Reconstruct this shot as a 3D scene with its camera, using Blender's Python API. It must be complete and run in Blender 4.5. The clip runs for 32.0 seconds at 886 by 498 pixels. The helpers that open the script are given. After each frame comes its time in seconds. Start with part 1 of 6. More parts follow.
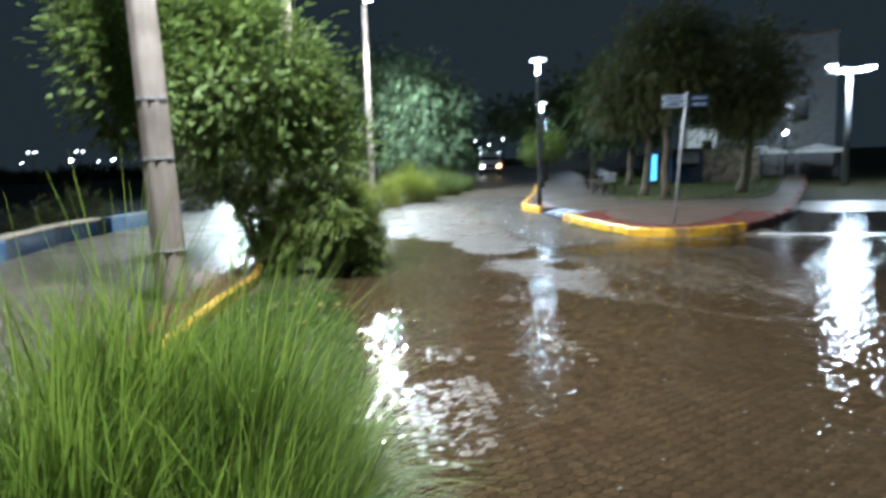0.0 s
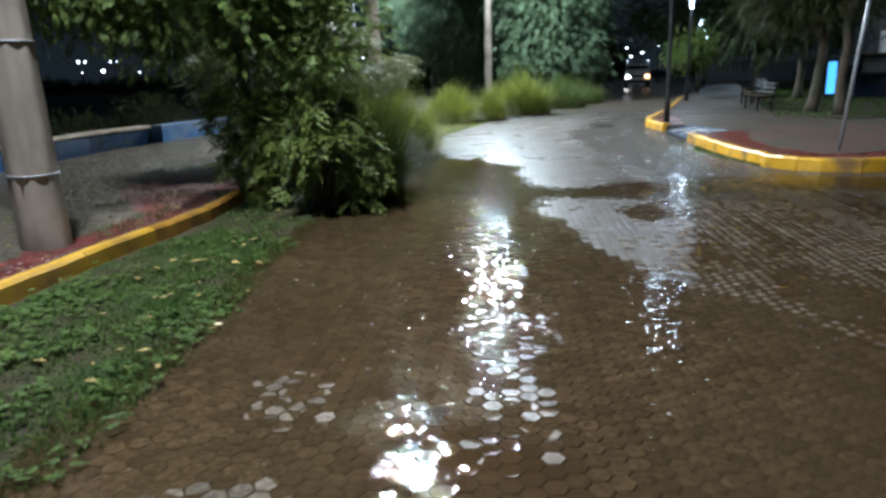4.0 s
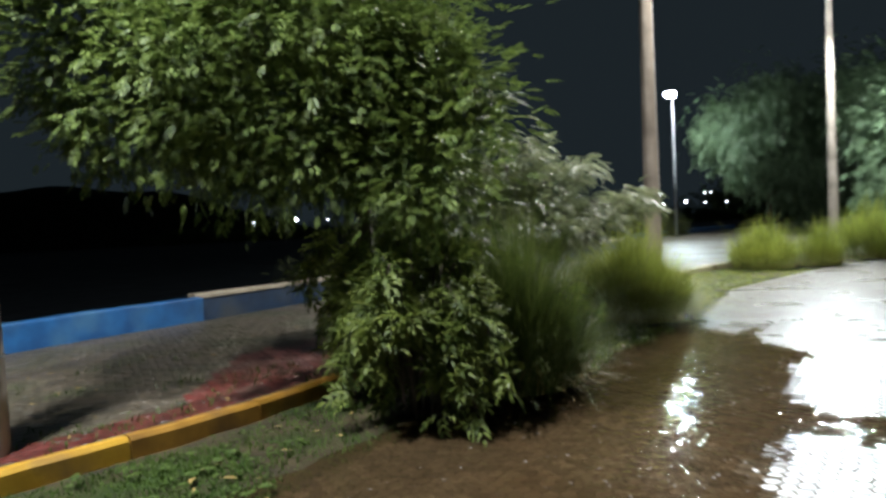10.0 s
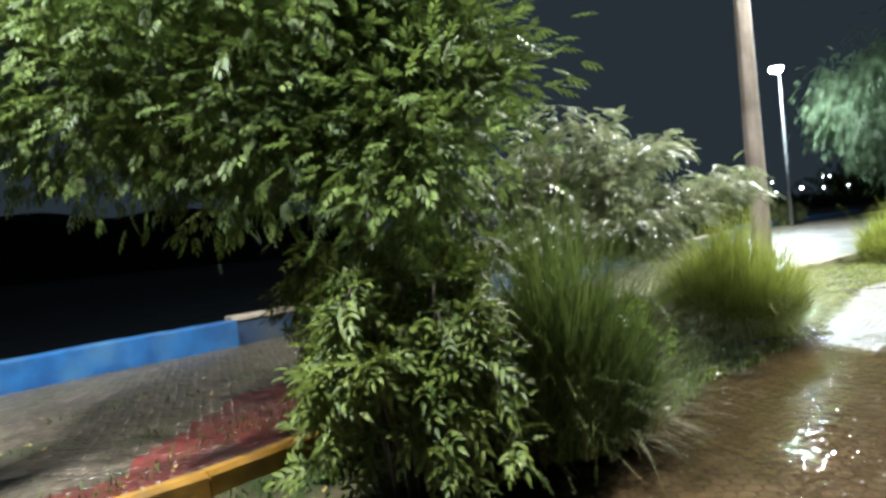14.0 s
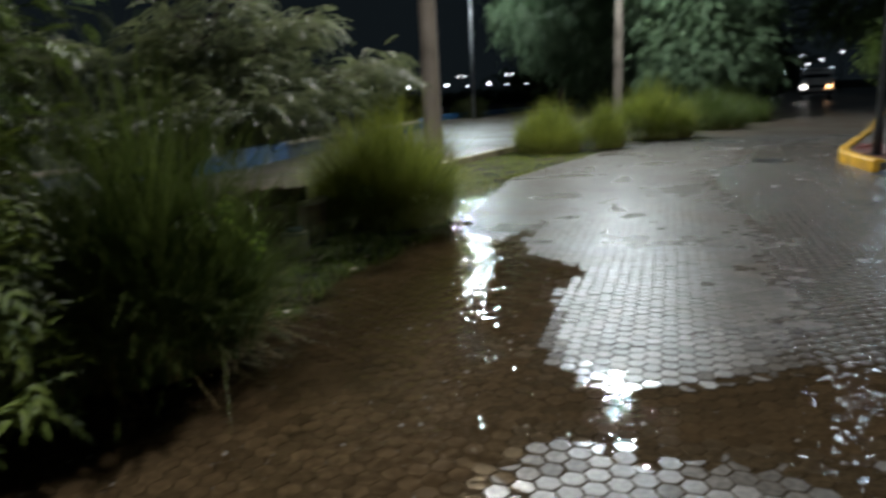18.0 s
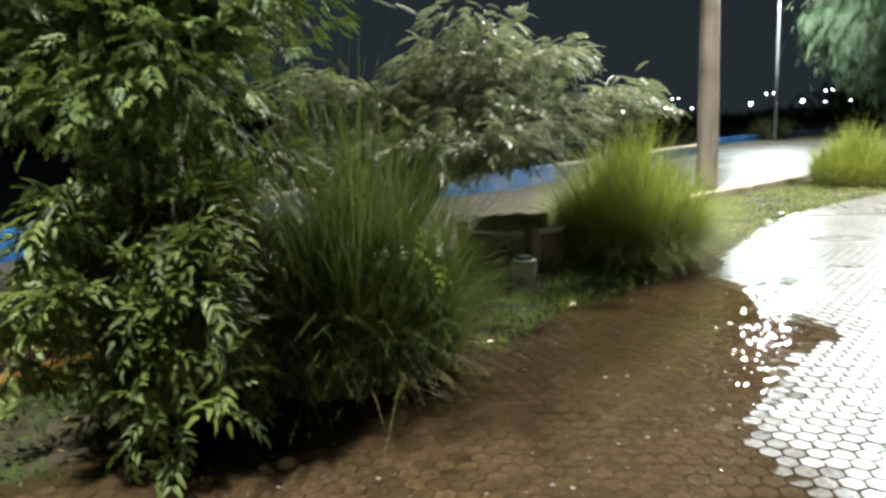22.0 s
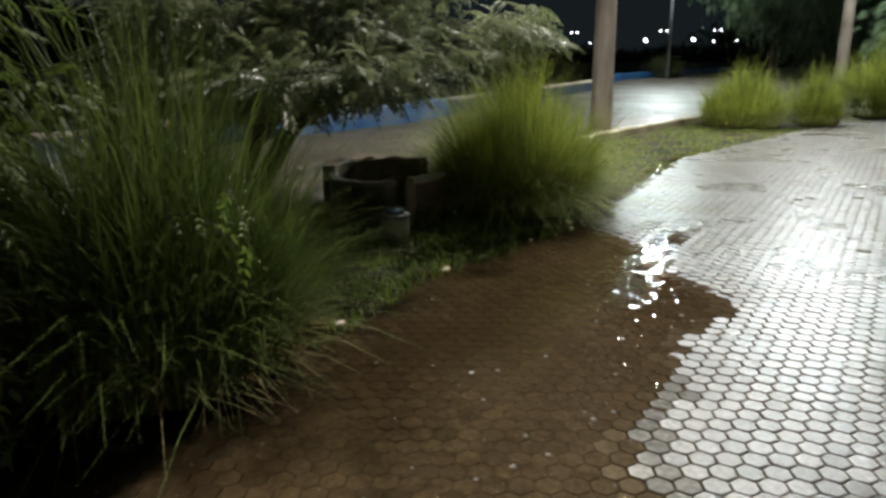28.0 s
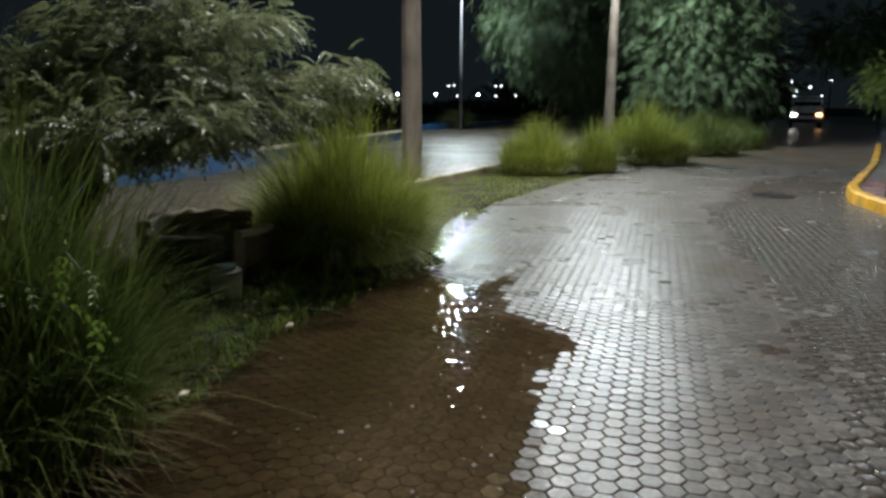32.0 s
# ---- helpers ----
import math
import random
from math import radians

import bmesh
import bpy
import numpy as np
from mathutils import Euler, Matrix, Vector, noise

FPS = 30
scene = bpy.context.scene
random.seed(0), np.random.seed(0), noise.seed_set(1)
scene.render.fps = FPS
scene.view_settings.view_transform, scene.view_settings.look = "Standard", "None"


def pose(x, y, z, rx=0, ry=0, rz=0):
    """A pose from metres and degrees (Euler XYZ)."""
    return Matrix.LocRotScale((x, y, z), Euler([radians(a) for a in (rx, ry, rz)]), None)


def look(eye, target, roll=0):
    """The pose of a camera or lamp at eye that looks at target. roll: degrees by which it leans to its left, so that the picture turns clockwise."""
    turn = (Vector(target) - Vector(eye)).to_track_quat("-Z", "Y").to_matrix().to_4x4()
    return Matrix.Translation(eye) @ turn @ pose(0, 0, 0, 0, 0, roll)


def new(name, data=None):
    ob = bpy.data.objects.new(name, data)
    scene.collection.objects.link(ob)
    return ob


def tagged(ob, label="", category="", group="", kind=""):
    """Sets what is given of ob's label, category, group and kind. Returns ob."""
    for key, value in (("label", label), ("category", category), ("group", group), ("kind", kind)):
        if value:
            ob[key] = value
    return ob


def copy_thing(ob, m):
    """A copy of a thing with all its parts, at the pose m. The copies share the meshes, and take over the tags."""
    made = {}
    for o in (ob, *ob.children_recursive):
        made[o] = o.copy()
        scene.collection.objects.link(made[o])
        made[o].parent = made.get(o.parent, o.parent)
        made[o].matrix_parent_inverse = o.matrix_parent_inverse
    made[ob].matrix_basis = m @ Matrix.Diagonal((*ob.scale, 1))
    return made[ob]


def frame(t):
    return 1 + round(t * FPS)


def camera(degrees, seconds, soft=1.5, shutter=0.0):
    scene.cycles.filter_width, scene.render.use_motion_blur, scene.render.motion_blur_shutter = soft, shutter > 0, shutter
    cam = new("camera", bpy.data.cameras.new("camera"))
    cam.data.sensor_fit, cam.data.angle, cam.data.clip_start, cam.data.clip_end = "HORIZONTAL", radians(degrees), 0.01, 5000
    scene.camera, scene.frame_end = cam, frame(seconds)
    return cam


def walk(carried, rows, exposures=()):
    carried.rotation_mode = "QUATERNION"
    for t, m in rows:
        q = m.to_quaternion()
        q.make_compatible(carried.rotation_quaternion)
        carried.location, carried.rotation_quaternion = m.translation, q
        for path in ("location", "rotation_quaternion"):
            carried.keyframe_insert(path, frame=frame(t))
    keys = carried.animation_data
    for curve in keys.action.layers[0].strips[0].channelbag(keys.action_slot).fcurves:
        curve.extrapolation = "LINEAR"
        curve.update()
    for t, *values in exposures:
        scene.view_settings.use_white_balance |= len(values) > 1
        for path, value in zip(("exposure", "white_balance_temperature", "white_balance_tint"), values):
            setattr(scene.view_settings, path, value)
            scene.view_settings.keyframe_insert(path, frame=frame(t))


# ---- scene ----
cam = camera(65.4, 32.0, 2.9, 0.55)
PATH = [
    (0, (0.674, 0.58, 1.71), (0.455, 2.552, 1.453), -1.8),
    (0.5, (0.731, 1.098, 1.598), (0.373, 3.032, 1.237), -1.9),
    (1, (0.856, 1.668, 1.602), (0.48, 3.603, 1.269), -2.7),
    (1.5, (0.991, 2.12, 1.562), (0.573, 4.033, 1.154), -2.2),
    (2, (1.145, 2.537, 1.522), (0.728, 4.429, 1.027), -1.6),
    (2.5, (1.323, 2.901, 1.559), (0.907, 4.796, 1.071), 0.7),
    (3, (1.514, 3.263, 1.516), (0.919, 5.129, 1.111), -0.6),
    (3.5, (1.6, 3.524, 1.496), (1.003, 5.369, 1.008), -1.7),
    (5.5, (1.843, 5.141, 1.404), (1.014, 6.9, 0.935), -1.4),
    (6, (1.837, 5.459, 1.394), (0.981, 7.202, 0.914), -3.1),
    (6.5, (1.829, 5.811, 1.404), (0.873, 7.523, 1.014), -0.5),
    (7, (1.864, 6.021, 1.432), (0.861, 7.72, 1.104), -1.1),
    (7.5, (1.816, 6.316, 1.427), (0.83, 8.034, 1.147), -1.7),
    (8, (1.825, 6.573, 1.428), (0.746, 8.242, 1.207), -1.8),
    (8.5, (1.916, 6.718, 1.432), (0.752, 8.318, 1.144), -0.9),
    (9, (1.937, 6.966, 1.401), (0.731, 8.539, 1.13), -1.4),
    (9.5, (1.844, 7.201, 1.471), (0.5, 8.677, 1.344), -2.7),
    (10, (1.796, 7.427, 1.472), (0.348, 8.805, 1.4), -2.6),
    (10.5, (1.686, 7.684, 1.491), (0.147, 8.962, 1.473), -1.6),
    (11, (1.533, 7.787, 1.507), (0.117, 9.2, 1.486), 0.0),
    (11.5, (1.439, 8.037, 1.473), (0.098, 9.519, 1.38), -2.5),
    (12, (1.359, 8.143, 1.514), (-0.045, 9.567, 1.506), 0.9),
    (12.5, (1.263, 8.441, 1.469), (-0.168, 9.838, 1.455), -1.2),
    (13, (1.128, 8.598, 1.441), (-0.372, 9.921, 1.485), -3.8),
    (13.5, (1.063, 8.789, 1.422), (-0.557, 9.961, 1.451), -4.8),
    (16, (1.295, 9.088, 1.443), (-0.139, 10.407, 0.991), -2.9),
    (16.5, (1.226, 9.426, 1.403), (-0.114, 10.807, 0.856), -0.8),
    (17, (1.184, 9.552, 1.365), (-0.054, 11.038, 0.855), -1.7),
    (17.5, (1.12, 9.647, 1.396), (-0.045, 11.202, 0.925), -1.7),
    (18, (1.135, 9.758, 1.371), (0.117, 11.425, 0.944), -2.7),
    (18.5, (1.293, 9.845, 1.376), (0.515, 11.65, 1.009), -2.1),
    (19, (1.43, 9.836, 1.385), (0.679, 11.647, 0.989), -1.9),
    (19.5, (1.467, 9.926, 1.373), (0.625, 11.695, 0.972), -3.5),
    (20, (1.464, 10.021, 1.396), (0.447, 11.707, 1.045), -2.7),
    (20.5, (1.473, 10.13, 1.433), (0.215, 11.643, 1.077), -3.2),
    (21, (1.507, 10.149, 1.44), (0.111, 11.535, 1.079), -1.7),
    (21.5, (1.439, 10.214, 1.426), (-0.092, 11.453, 1.074), -1.9),
    (22, (1.415, 10.161, 1.444), (-0.195, 11.297, 1.105), -2.6),
    (22.5, (1.41, 10.128, 1.444), (-0.239, 11.221, 1.148), -3.3),
    (23, (1.355, 10.162, 1.462), (-0.287, 11.253, 1.126), -3.2),
    (23.5, (1.254, 10.274, 1.455), (-0.312, 11.476, 1.131), -3.6),
    (24, (1.187, 10.56, 1.424), (-0.355, 11.798, 1.131), -1.9),
    (24.5, (1.142, 10.817, 1.409), (-0.336, 12.119, 1.062), -0.2),
    (26.5, (0.957, 10.969, 1.517), (-0.63, 12.129, 1.147), 0.1),
    (27, (0.939, 11.013, 1.463), (-0.476, 12.338, 0.974), -2.0),
    (27.5, (0.94, 10.993, 1.441), (-0.397, 12.369, 0.877), -0.7),
    (28, (0.932, 10.927, 1.453), (-0.467, 12.25, 0.913), -0.7),
    (28.5, (0.895, 10.901, 1.456), (-0.532, 12.205, 0.944), -0.8),
    (29, (0.863, 10.893, 1.444), (-0.56, 12.206, 0.945), -0.2),
    (29.5, (0.851, 10.921, 1.454), (-0.53, 12.279, 0.957), 0.7),
    (30, (0.756, 10.998, 1.475), (-0.646, 12.351, 1.023), 1.6),
    (30.5, (0.658, 10.936, 1.466), (-0.592, 12.433, 1.022), 1.4),
    (31, (0.739, 10.741, 1.485), (-0.347, 12.356, 1.022), 0.5),
    (31.5, (0.613, 10.894, 1.453), (-0.368, 12.585, 1.03), 0.6),
    (32, (0.687, 10.798, 1.452), (-0.29, 12.495, 1.046), 0.2),
]
EXPOSURES = [(0, 1.8, 5750, 9), (1, 1.58, 5550, 9), (2, 1.38, 5550, 9), (3, 1.18, 5600, 9), (6, 0.93, 5950, 11), (8, 0.84, 6150, 11), (9, 0.85, 6300, 12), (10, 1.2, 6300, 11), (11, 2.1, 6100, 10), (12, 2.0, 6050, 10), (13, 2.0, 6100, 10),
             (15.5, 2.15, 6250, 10), (16, 1.65, 6300, 9), (17, 0.55, 6350, 11), (18, 0.0, 6300, 11), (19, -0.3, 6300, 12), (20, -0.15, 6300, 11), (21, 0.4, 6400, 11), (22, 1.75, 6500, 10), (23, 1.88, 6500, 10), (24, 1.92, 6500, 10),
             (26.5, 1.55, 6600, 10), (27, 1.33, 6650, 10), (27.5, 0.98, 6650, 10), (28, 0.66, 6650, 10), (30, 0.74, 6650, 10), (32, 0.28, 6400, 11)]
walk(cam, [(t, look(eye, target, roll)) for t, eye, target, roll in PATH], EXPOSURES)

# ---- world: a black, rain-clouded night sky with a faint town glow ----
world = bpy.data.worlds.new("night_sky")
scene.world = world
world.use_nodes = True
world.node_tree.nodes["Background"].inputs["Color"].default_value = (0.58, 0.84, 1.0, 1)
world.node_tree.nodes["Background"].inputs["Strength"].default_value = 0.0085


def lamp(name, place, watts, colour, size=0.15, target=None, cone=150):
    data = bpy.data.lights.new(name, "SPOT" if target else "POINT")
    data.energy, data.color, data.shadow_soft_size = watts, colour, size
    ob = new(name, data)
    if target:
        data.spot_size, data.spot_blend = radians(cone), 0.5
        ob.matrix_world = look(place, target)
    else:
        ob.location = place
    return ob


COOL, NEUTRAL, WARM = (0.80, 0.93, 1.0), (1.0, 0.95, 0.86), (1.0, 0.72, 0.42)
# the lamps on the three concrete poles along the kerb, the floodlight mast by the bay, the walkway lamps
lamp("pole_light", (-2.54, 7.12, 7.55), 2100, (0.97, 1.0, 1.0), 0.2, (-1.8, 8.4, 0), 165)
lamp("pole_light", (-5.4, 21.3, 9.85), 3900, (1.01, 1.0, 0.91), 0.2, (-1.0, 18.0, 0), 105)
lamp("pole_light", (-6.3, 34.5, 9.2), 4300, (0.91, 1.0, 1.0), 0.25, (-3.4, 30.0, 0), 170)
lamp("mast_light", (-17.3, 43.6, 7.85), 1900, (0.84, 1.0, 0.97), 0.3, (-12, 36, 0), 170)
lamp("walkway_light", (1.36, 23.0, 4.35), 26, COOL, 0.12)
lamp("walkway_light", (1.92, 35.7, 4.0), 50, COOL, 0.12)
lamp("walkway_light", (2.54, 47.3, 3.7), 110, COOL, 0.12)
lamp("far_street_light", (6.2, 70.0, 4.6), 70, COOL, 0.15)
lamp("mast_light", (16.1, 34.5, 4.95), 430, COOL, 0.4)


# ---- materials ----
def material(name):
    m = bpy.data.materials.new(name)
    m.use_nodes = True
    nt = m.node_tree
    return m, nt, nt.nodes["Principled BSDF"]


def node(nt, kind, **inputs):
    n = nt.nodes.new(kind)
    for k, v in inputs.items():
        n.inputs[k.replace("_", " ")].default_value = v
    return n


def grain(nt, scale, detail=6.0, coords="Object", stretch=None):
    tc = nt.nodes.new("ShaderNodeTexCoord")
    n = node(nt, "ShaderNodeTexNoise", Scale=scale, Detail=detail)
    src = tc.outputs[coords]
    if stretch:
        mp = nt.nodes.new("ShaderNodeMapping")
        mp.inputs["Scale"].default_value = stretch
        nt.links.new(src, mp.inputs["Vector"])
        src = mp.outputs["Vector"]
    nt.links.new(src, n.inputs["Vector"])
    return n


def ramp(nt, fac, stops):
    r = nt.nodes.new("ShaderNodeValToRGB")
    els = r.color_ramp.elements
    while len(els) < len(stops):
        els.new(0.5)
    for e, (p, c) in zip(els, stops):
        e.position, e.color = p, (*c, 1)
    nt.links.new(fac, r.inputs["Fac"])
    return r


def mixed(nt, a, b, fac, blend="MIX"):
    m = nt.nodes.new("ShaderNodeMix")
    m.data_type, m.blend_type = "RGBA", blend
    for sock, v in ((m.inputs[6], a), (m.inputs[7], b)):
        if isinstance(v, tuple):
            sock.default_value = (*v, 1)
        else:
            nt.links.new(v, sock)
    if isinstance(fac, float):
        m.inputs[0].default_value = fac
    else:
        nt.links.new(fac, m.inputs[0])
    return m.outputs[2]


def bumped(nt, bsdf, height, strength=0.3, distance=0.01):
    b = node(nt, "ShaderNodeBump", Strength=strength, Distance=distance)
    nt.links.new(height, b.inputs["Height"])
    nt.links.new(b.outputs["Normal"], bsdf.inputs["Normal"])
    return b


def surface(name, dark, light, rough=0.6, scale=6.0, stain=None, stain_scale=0.7, bump=0.3, distance=0.01, metal=0.0,
            fine=40.0, rough_var=0.15, stretch=None, random=0.0, spec=0.5):
    """Two scales of variation: a fine grain from dark to light, and stains of a third colour."""
    m, nt, b = material(name)
    n1, n2 = grain(nt, scale, stretch=stretch), grain(nt, stain_scale, 4.0)
    n3 = grain(nt, fine, 3.0, stretch=stretch)
    c = ramp(nt, n1.outputs["Fac"], [(0.3, dark), (0.7, light)]).outputs["Color"]
    if stain:
        f = ramp(nt, n2.outputs["Fac"], [(0.48, (0, 0, 0)), (0.68, (1, 1, 1))])
        c = mixed(nt, c, stain, f.outputs["Color"])
    if random:
        oi = nt.nodes.new("ShaderNodeObjectInfo")
        gi = nt.nodes.new("ShaderNodeNewGeometry")
        add = nt.nodes.new("ShaderNodeMath")
        add.operation = "ADD"
        nt.links.new(oi.outputs["Random"], add.inputs[0])
        nt.links.new(gi.outputs["Random Per Island"], add.inputs[1])
        fr = nt.nodes.new("ShaderNodeMath")
        fr.operation = "FRACT"
        nt.links.new(add.outputs[0], fr.inputs[0])
        v = ramp(nt, fr.outputs[0], [(0.0, (1 - random,) * 3), (1.0, (1 + random,) * 3)])
        c = mixed(nt, c, v.outputs["Color"], 1.0, "MULTIPLY")
    nt.links.new(c, b.inputs["Base Color"])
    mr = node(nt, "ShaderNodeMapRange", To_Min=max(0.02, rough - rough_var), To_Max=min(1, rough + rough_var))
    nt.links.new(n2.outputs["Fac"], mr.inputs["Value"])
    nt.links.new(mr.outputs["Result"], b.inputs["Roughness"])
    b.inputs["Metallic"].default_value = metal
    b.inputs["Specular IOR Level"].default_value = spec
    hs = nt.nodes.new("ShaderNodeMath")
    hs.operation = "ADD"
    nt.links.new(n1.outputs["Fac"], hs.inputs[0])
    nt.links.new(n3.outputs["Fac"], hs.inputs[1])
    bumped(nt, b, hs.outputs[0], bump, distance)
    return m


def leafy(name, dark, light, rough=0.35, through_light=0.25, scale=2.0, spec=0.5):
    m, nt, b = material(name)
    n1 = grain(nt, scale, 3.0)
    gi = nt.nodes.new("ShaderNodeNewGeometry")
    f = nt.nodes.new("ShaderNodeMath")
    f.operation = "MULTIPLY_ADD"
    nt.links.new(gi.outputs["Random Per Island"], f.inputs[0])
    f.inputs[1].default_value = 0.6
    nt.links.new(n1.outputs["Fac"], f.inputs[2])
    c = ramp(nt, f.outputs[0], [(0.35, dark), (1.0, light)]).outputs["Color"]
    nt.links.new(c, b.inputs["Base Color"])
    b.inputs["Roughness"].default_value = rough
    b.inputs["Specular IOR Level"].default_value = spec
    t = nt.nodes.new("ShaderNodeBsdfTranslucent")
    nt.links.new(c, t.inputs["Color"])
    mx = nt.nodes.new("ShaderNodeMixShader")
    mx.inputs[0].default_value = through_light
    nt.links.new(b.outputs[0], mx.inputs[1])
    nt.links.new(t.outputs[0], mx.inputs[2])
    nt.links.new(mx.outputs[0], nt.nodes["Material Output"].inputs["Surface"])
    return m


def glow(name, colour, strength):
    m, nt, b = material(name)
    b.inputs["Base Color"].default_value = (*colour, 1)
    b.inputs["Emission Color"].default_value = (*colour, 1)
    b.inputs["Emission Strength"].default_value = strength
    return m


PAVER = surface("wet_concrete_paver", (0.062, 0.056, 0.050), (0.185, 0.168, 0.150), 0.29, 34, (0.085, 0.066, 0.048), 0.9, 0.4, 0.004, fine=160, random=0.3, rough_var=0.1, spec=0.32)
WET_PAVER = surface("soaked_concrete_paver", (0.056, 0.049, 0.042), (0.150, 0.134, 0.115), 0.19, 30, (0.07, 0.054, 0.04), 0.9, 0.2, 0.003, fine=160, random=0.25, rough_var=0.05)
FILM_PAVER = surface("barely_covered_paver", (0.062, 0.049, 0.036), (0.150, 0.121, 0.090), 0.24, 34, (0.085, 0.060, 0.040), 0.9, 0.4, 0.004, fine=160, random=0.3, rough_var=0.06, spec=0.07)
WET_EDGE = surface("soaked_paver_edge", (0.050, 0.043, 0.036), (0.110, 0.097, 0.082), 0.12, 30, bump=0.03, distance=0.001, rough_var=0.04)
MORTAR = surface("muddy_joint", (0.03, 0.022, 0.015), (0.06, 0.043, 0.028), 0.5, 12, bump=0.4)
SOIL = surface("wet_soil", (0.024, 0.020, 0.010), (0.060, 0.046, 0.022), 0.85, 5, (0.022, 0.040, 0.008), 1.5, 0.6, 0.03, spec=0.2)
KERB_PALE = surface("faded_cream_paint", (0.34, 0.29, 0.18), (0.55, 0.48, 0.32), 0.5, 4, (0.16, 0.13, 0.08), 2.0, 0.3, 0.006)
KERB_YELLOW = surface("worn_yellow_paint", (0.55, 0.29, 0.012), (0.80, 0.46, 0.03), 0.4, 3, (0.22, 0.13, 0.05), 2.2, 0.25, 0.006, random=0.12)
KERB_WORN = surface("worn_dull_yellow_paint", (0.44, 0.235, 0.018), (0.66, 0.375, 0.035), 0.45, 4, (0.24, 0.13, 0.045), 2.0, 0.35, 0.008, random=0.15)
KERB_OCHRE = surface("dirty_ochre_paint", (0.24, 0.115, 0.016), (0.42, 0.215, 0.03), 0.5, 5, (0.12, 0.065, 0.025), 2.0, 0.35, 0.008, random=0.15)
RED_SOIL = surface("red_brown_gravel", (0.04, 0.022, 0.015), (0.11, 0.06, 0.042), 0.6, 22, (0.035, 0.035, 0.014), 1.3, 0.6, 0.02)
RED_PAINT = surface("worn_red_paint", (0.09, 0.018, 0.013), (0.19, 0.042, 0.032), 0.30, 6, (0.10, 0.06, 0.05), 1.4, 0.3, 0.005)
BLUE_PAINT = surface("worn_blue_paint", (0.004, 0.046, 0.145), (0.011, 0.088, 0.235), 0.5, 4, (0.035, 0.11, 0.21), 1.6, 0.25, 0.005)
FADED_BLUE = surface("faded_blue_paint", (0.022, 0.08, 0.21), (0.06, 0.15, 0.30), 0.55, 4, (0.16, 0.20, 0.24), 1.4, 0.3, 0.005)
DARK_BLUE = surface("dark_blue_paint", (0.006, 0.020, 0.052), (0.011, 0.036, 0.088), 0.45, 5, (0.045, 0.052, 0.06), 1.2, 0.25, 0.005)
CAP = surface("beige_coping", (0.30, 0.24, 0.17), (0.46, 0.38, 0.28), 0.6, 6, (0.18, 0.15, 0.11), 1.2, 0.3)
PATH_STONE = surface("wet_path_paver", (0.034, 0.027, 0.018), (0.088, 0.070, 0.047), 0.40, 20, (0.040, 0.040, 0.020), 1.1, 0.35, 0.004, random=0.3, rough_var=0.26)
RED_STONE = surface("worn_red_paver", (0.060, 0.012, 0.009), (0.13, 0.027, 0.020), 0.36, 9, (0.055, 0.022, 0.016), 1.2, 0.35, 0.004, random=0.3, rough_var=0.12)
CONCRETE = surface("weathered_concrete", (0.20, 0.16, 0.125), (0.36, 0.30, 0.245), 0.7, 5, (0.13, 0.10, 0.075), 1.1, 0.35, 0.006, stretch=(1, 1, 0.25))
DARK_CONCRETE = surface("mossy_concrete", (0.10, 0.072, 0.045), (0.26, 0.19, 0.13), 0.6, 7, (0.03, 0.035, 0.015), 2.5, 0.6, 0.012)
BLACK_METAL = surface("black_painted_steel", (0.010, 0.010, 0.011), (0.024, 0.024, 0.026), 0.35, 20, metal=0.3, bump=0.1)
GREY_METAL = surface("galvanised_steel", (0.20, 0.21, 0.22), (0.34, 0.35, 0.37), 0.5, 14, metal=0.35, bump=0.1)
BARK = surface("dark_bark", (0.035, 0.025, 0.016), (0.11, 0.082, 0.055), 0.85, 14, (0.05, 0.06, 0.03), 2, 0.9, 0.02, stretch=(1, 1, 0.3))
WHITE_PAINT = surface("white_paint", (0.70, 0.70, 0.68), (0.82, 0.82, 0.80), 0.35, 5, (0.5, 0.48, 0.44), 1.5, 0.1)
WALL_WHITE = surface("dirty_white_wall", (0.11, 0.12, 0.13), (0.18, 0.19, 0.20), 0.7, 3, (0.16, 0.16, 0.15), 0.6, 0.2)
PALE_WOOD = surface("pale_worn_slats", (0.05, 0.052, 0.055), (0.11, 0.112, 0.115), 0.5, 8, (0.2, 0.2, 0.2), 2, stretch=(6, 1, 6), bump=0.2)
PLATE = surface("dull_blue_grey_plate", (0.22, 0.25, 0.30), (0.33, 0.37, 0.43), 0.4, 8, bump=0.1)
WOOD = surface("dark_bench_wood", (0.035, 0.024, 0.015), (0.09, 0.06, 0.038), 0.45, 8, stretch=(6, 1, 6), bump=0.3)
RUBBER = surface("black_rubber", (0.012, 0.012, 0.012), (0.03, 0.03, 0.03), 0.6, 20, bump=0.2)
ASPHALT = surface("wet_asphalt", (0.025, 0.024, 0.023), (0.06, 0.056, 0.052), 0.22, 60, (0.018, 0.017, 0.016), 0.4, 0.5, 0.005, rough_var=0.12)
JUG = surface("dull_whitish_plastic", (0.44, 0.40, 0.31), (0.62, 0.58, 0.47), 0.45, 9, (0.15, 0.13, 0.09), 3.0, 0.15)
PLASTIC_BLUE = surface("blue_plastic_bottle", (0.10, 0.15, 0.22), (0.20, 0.28, 0.38), 0.25, 10, bump=0.1)
DRY_LEAF = surface("fallen_leaf", (0.20, 0.13, 0.035), (0.44, 0.32, 0.11), 0.4, 9, random=0.4, bump=0.2)
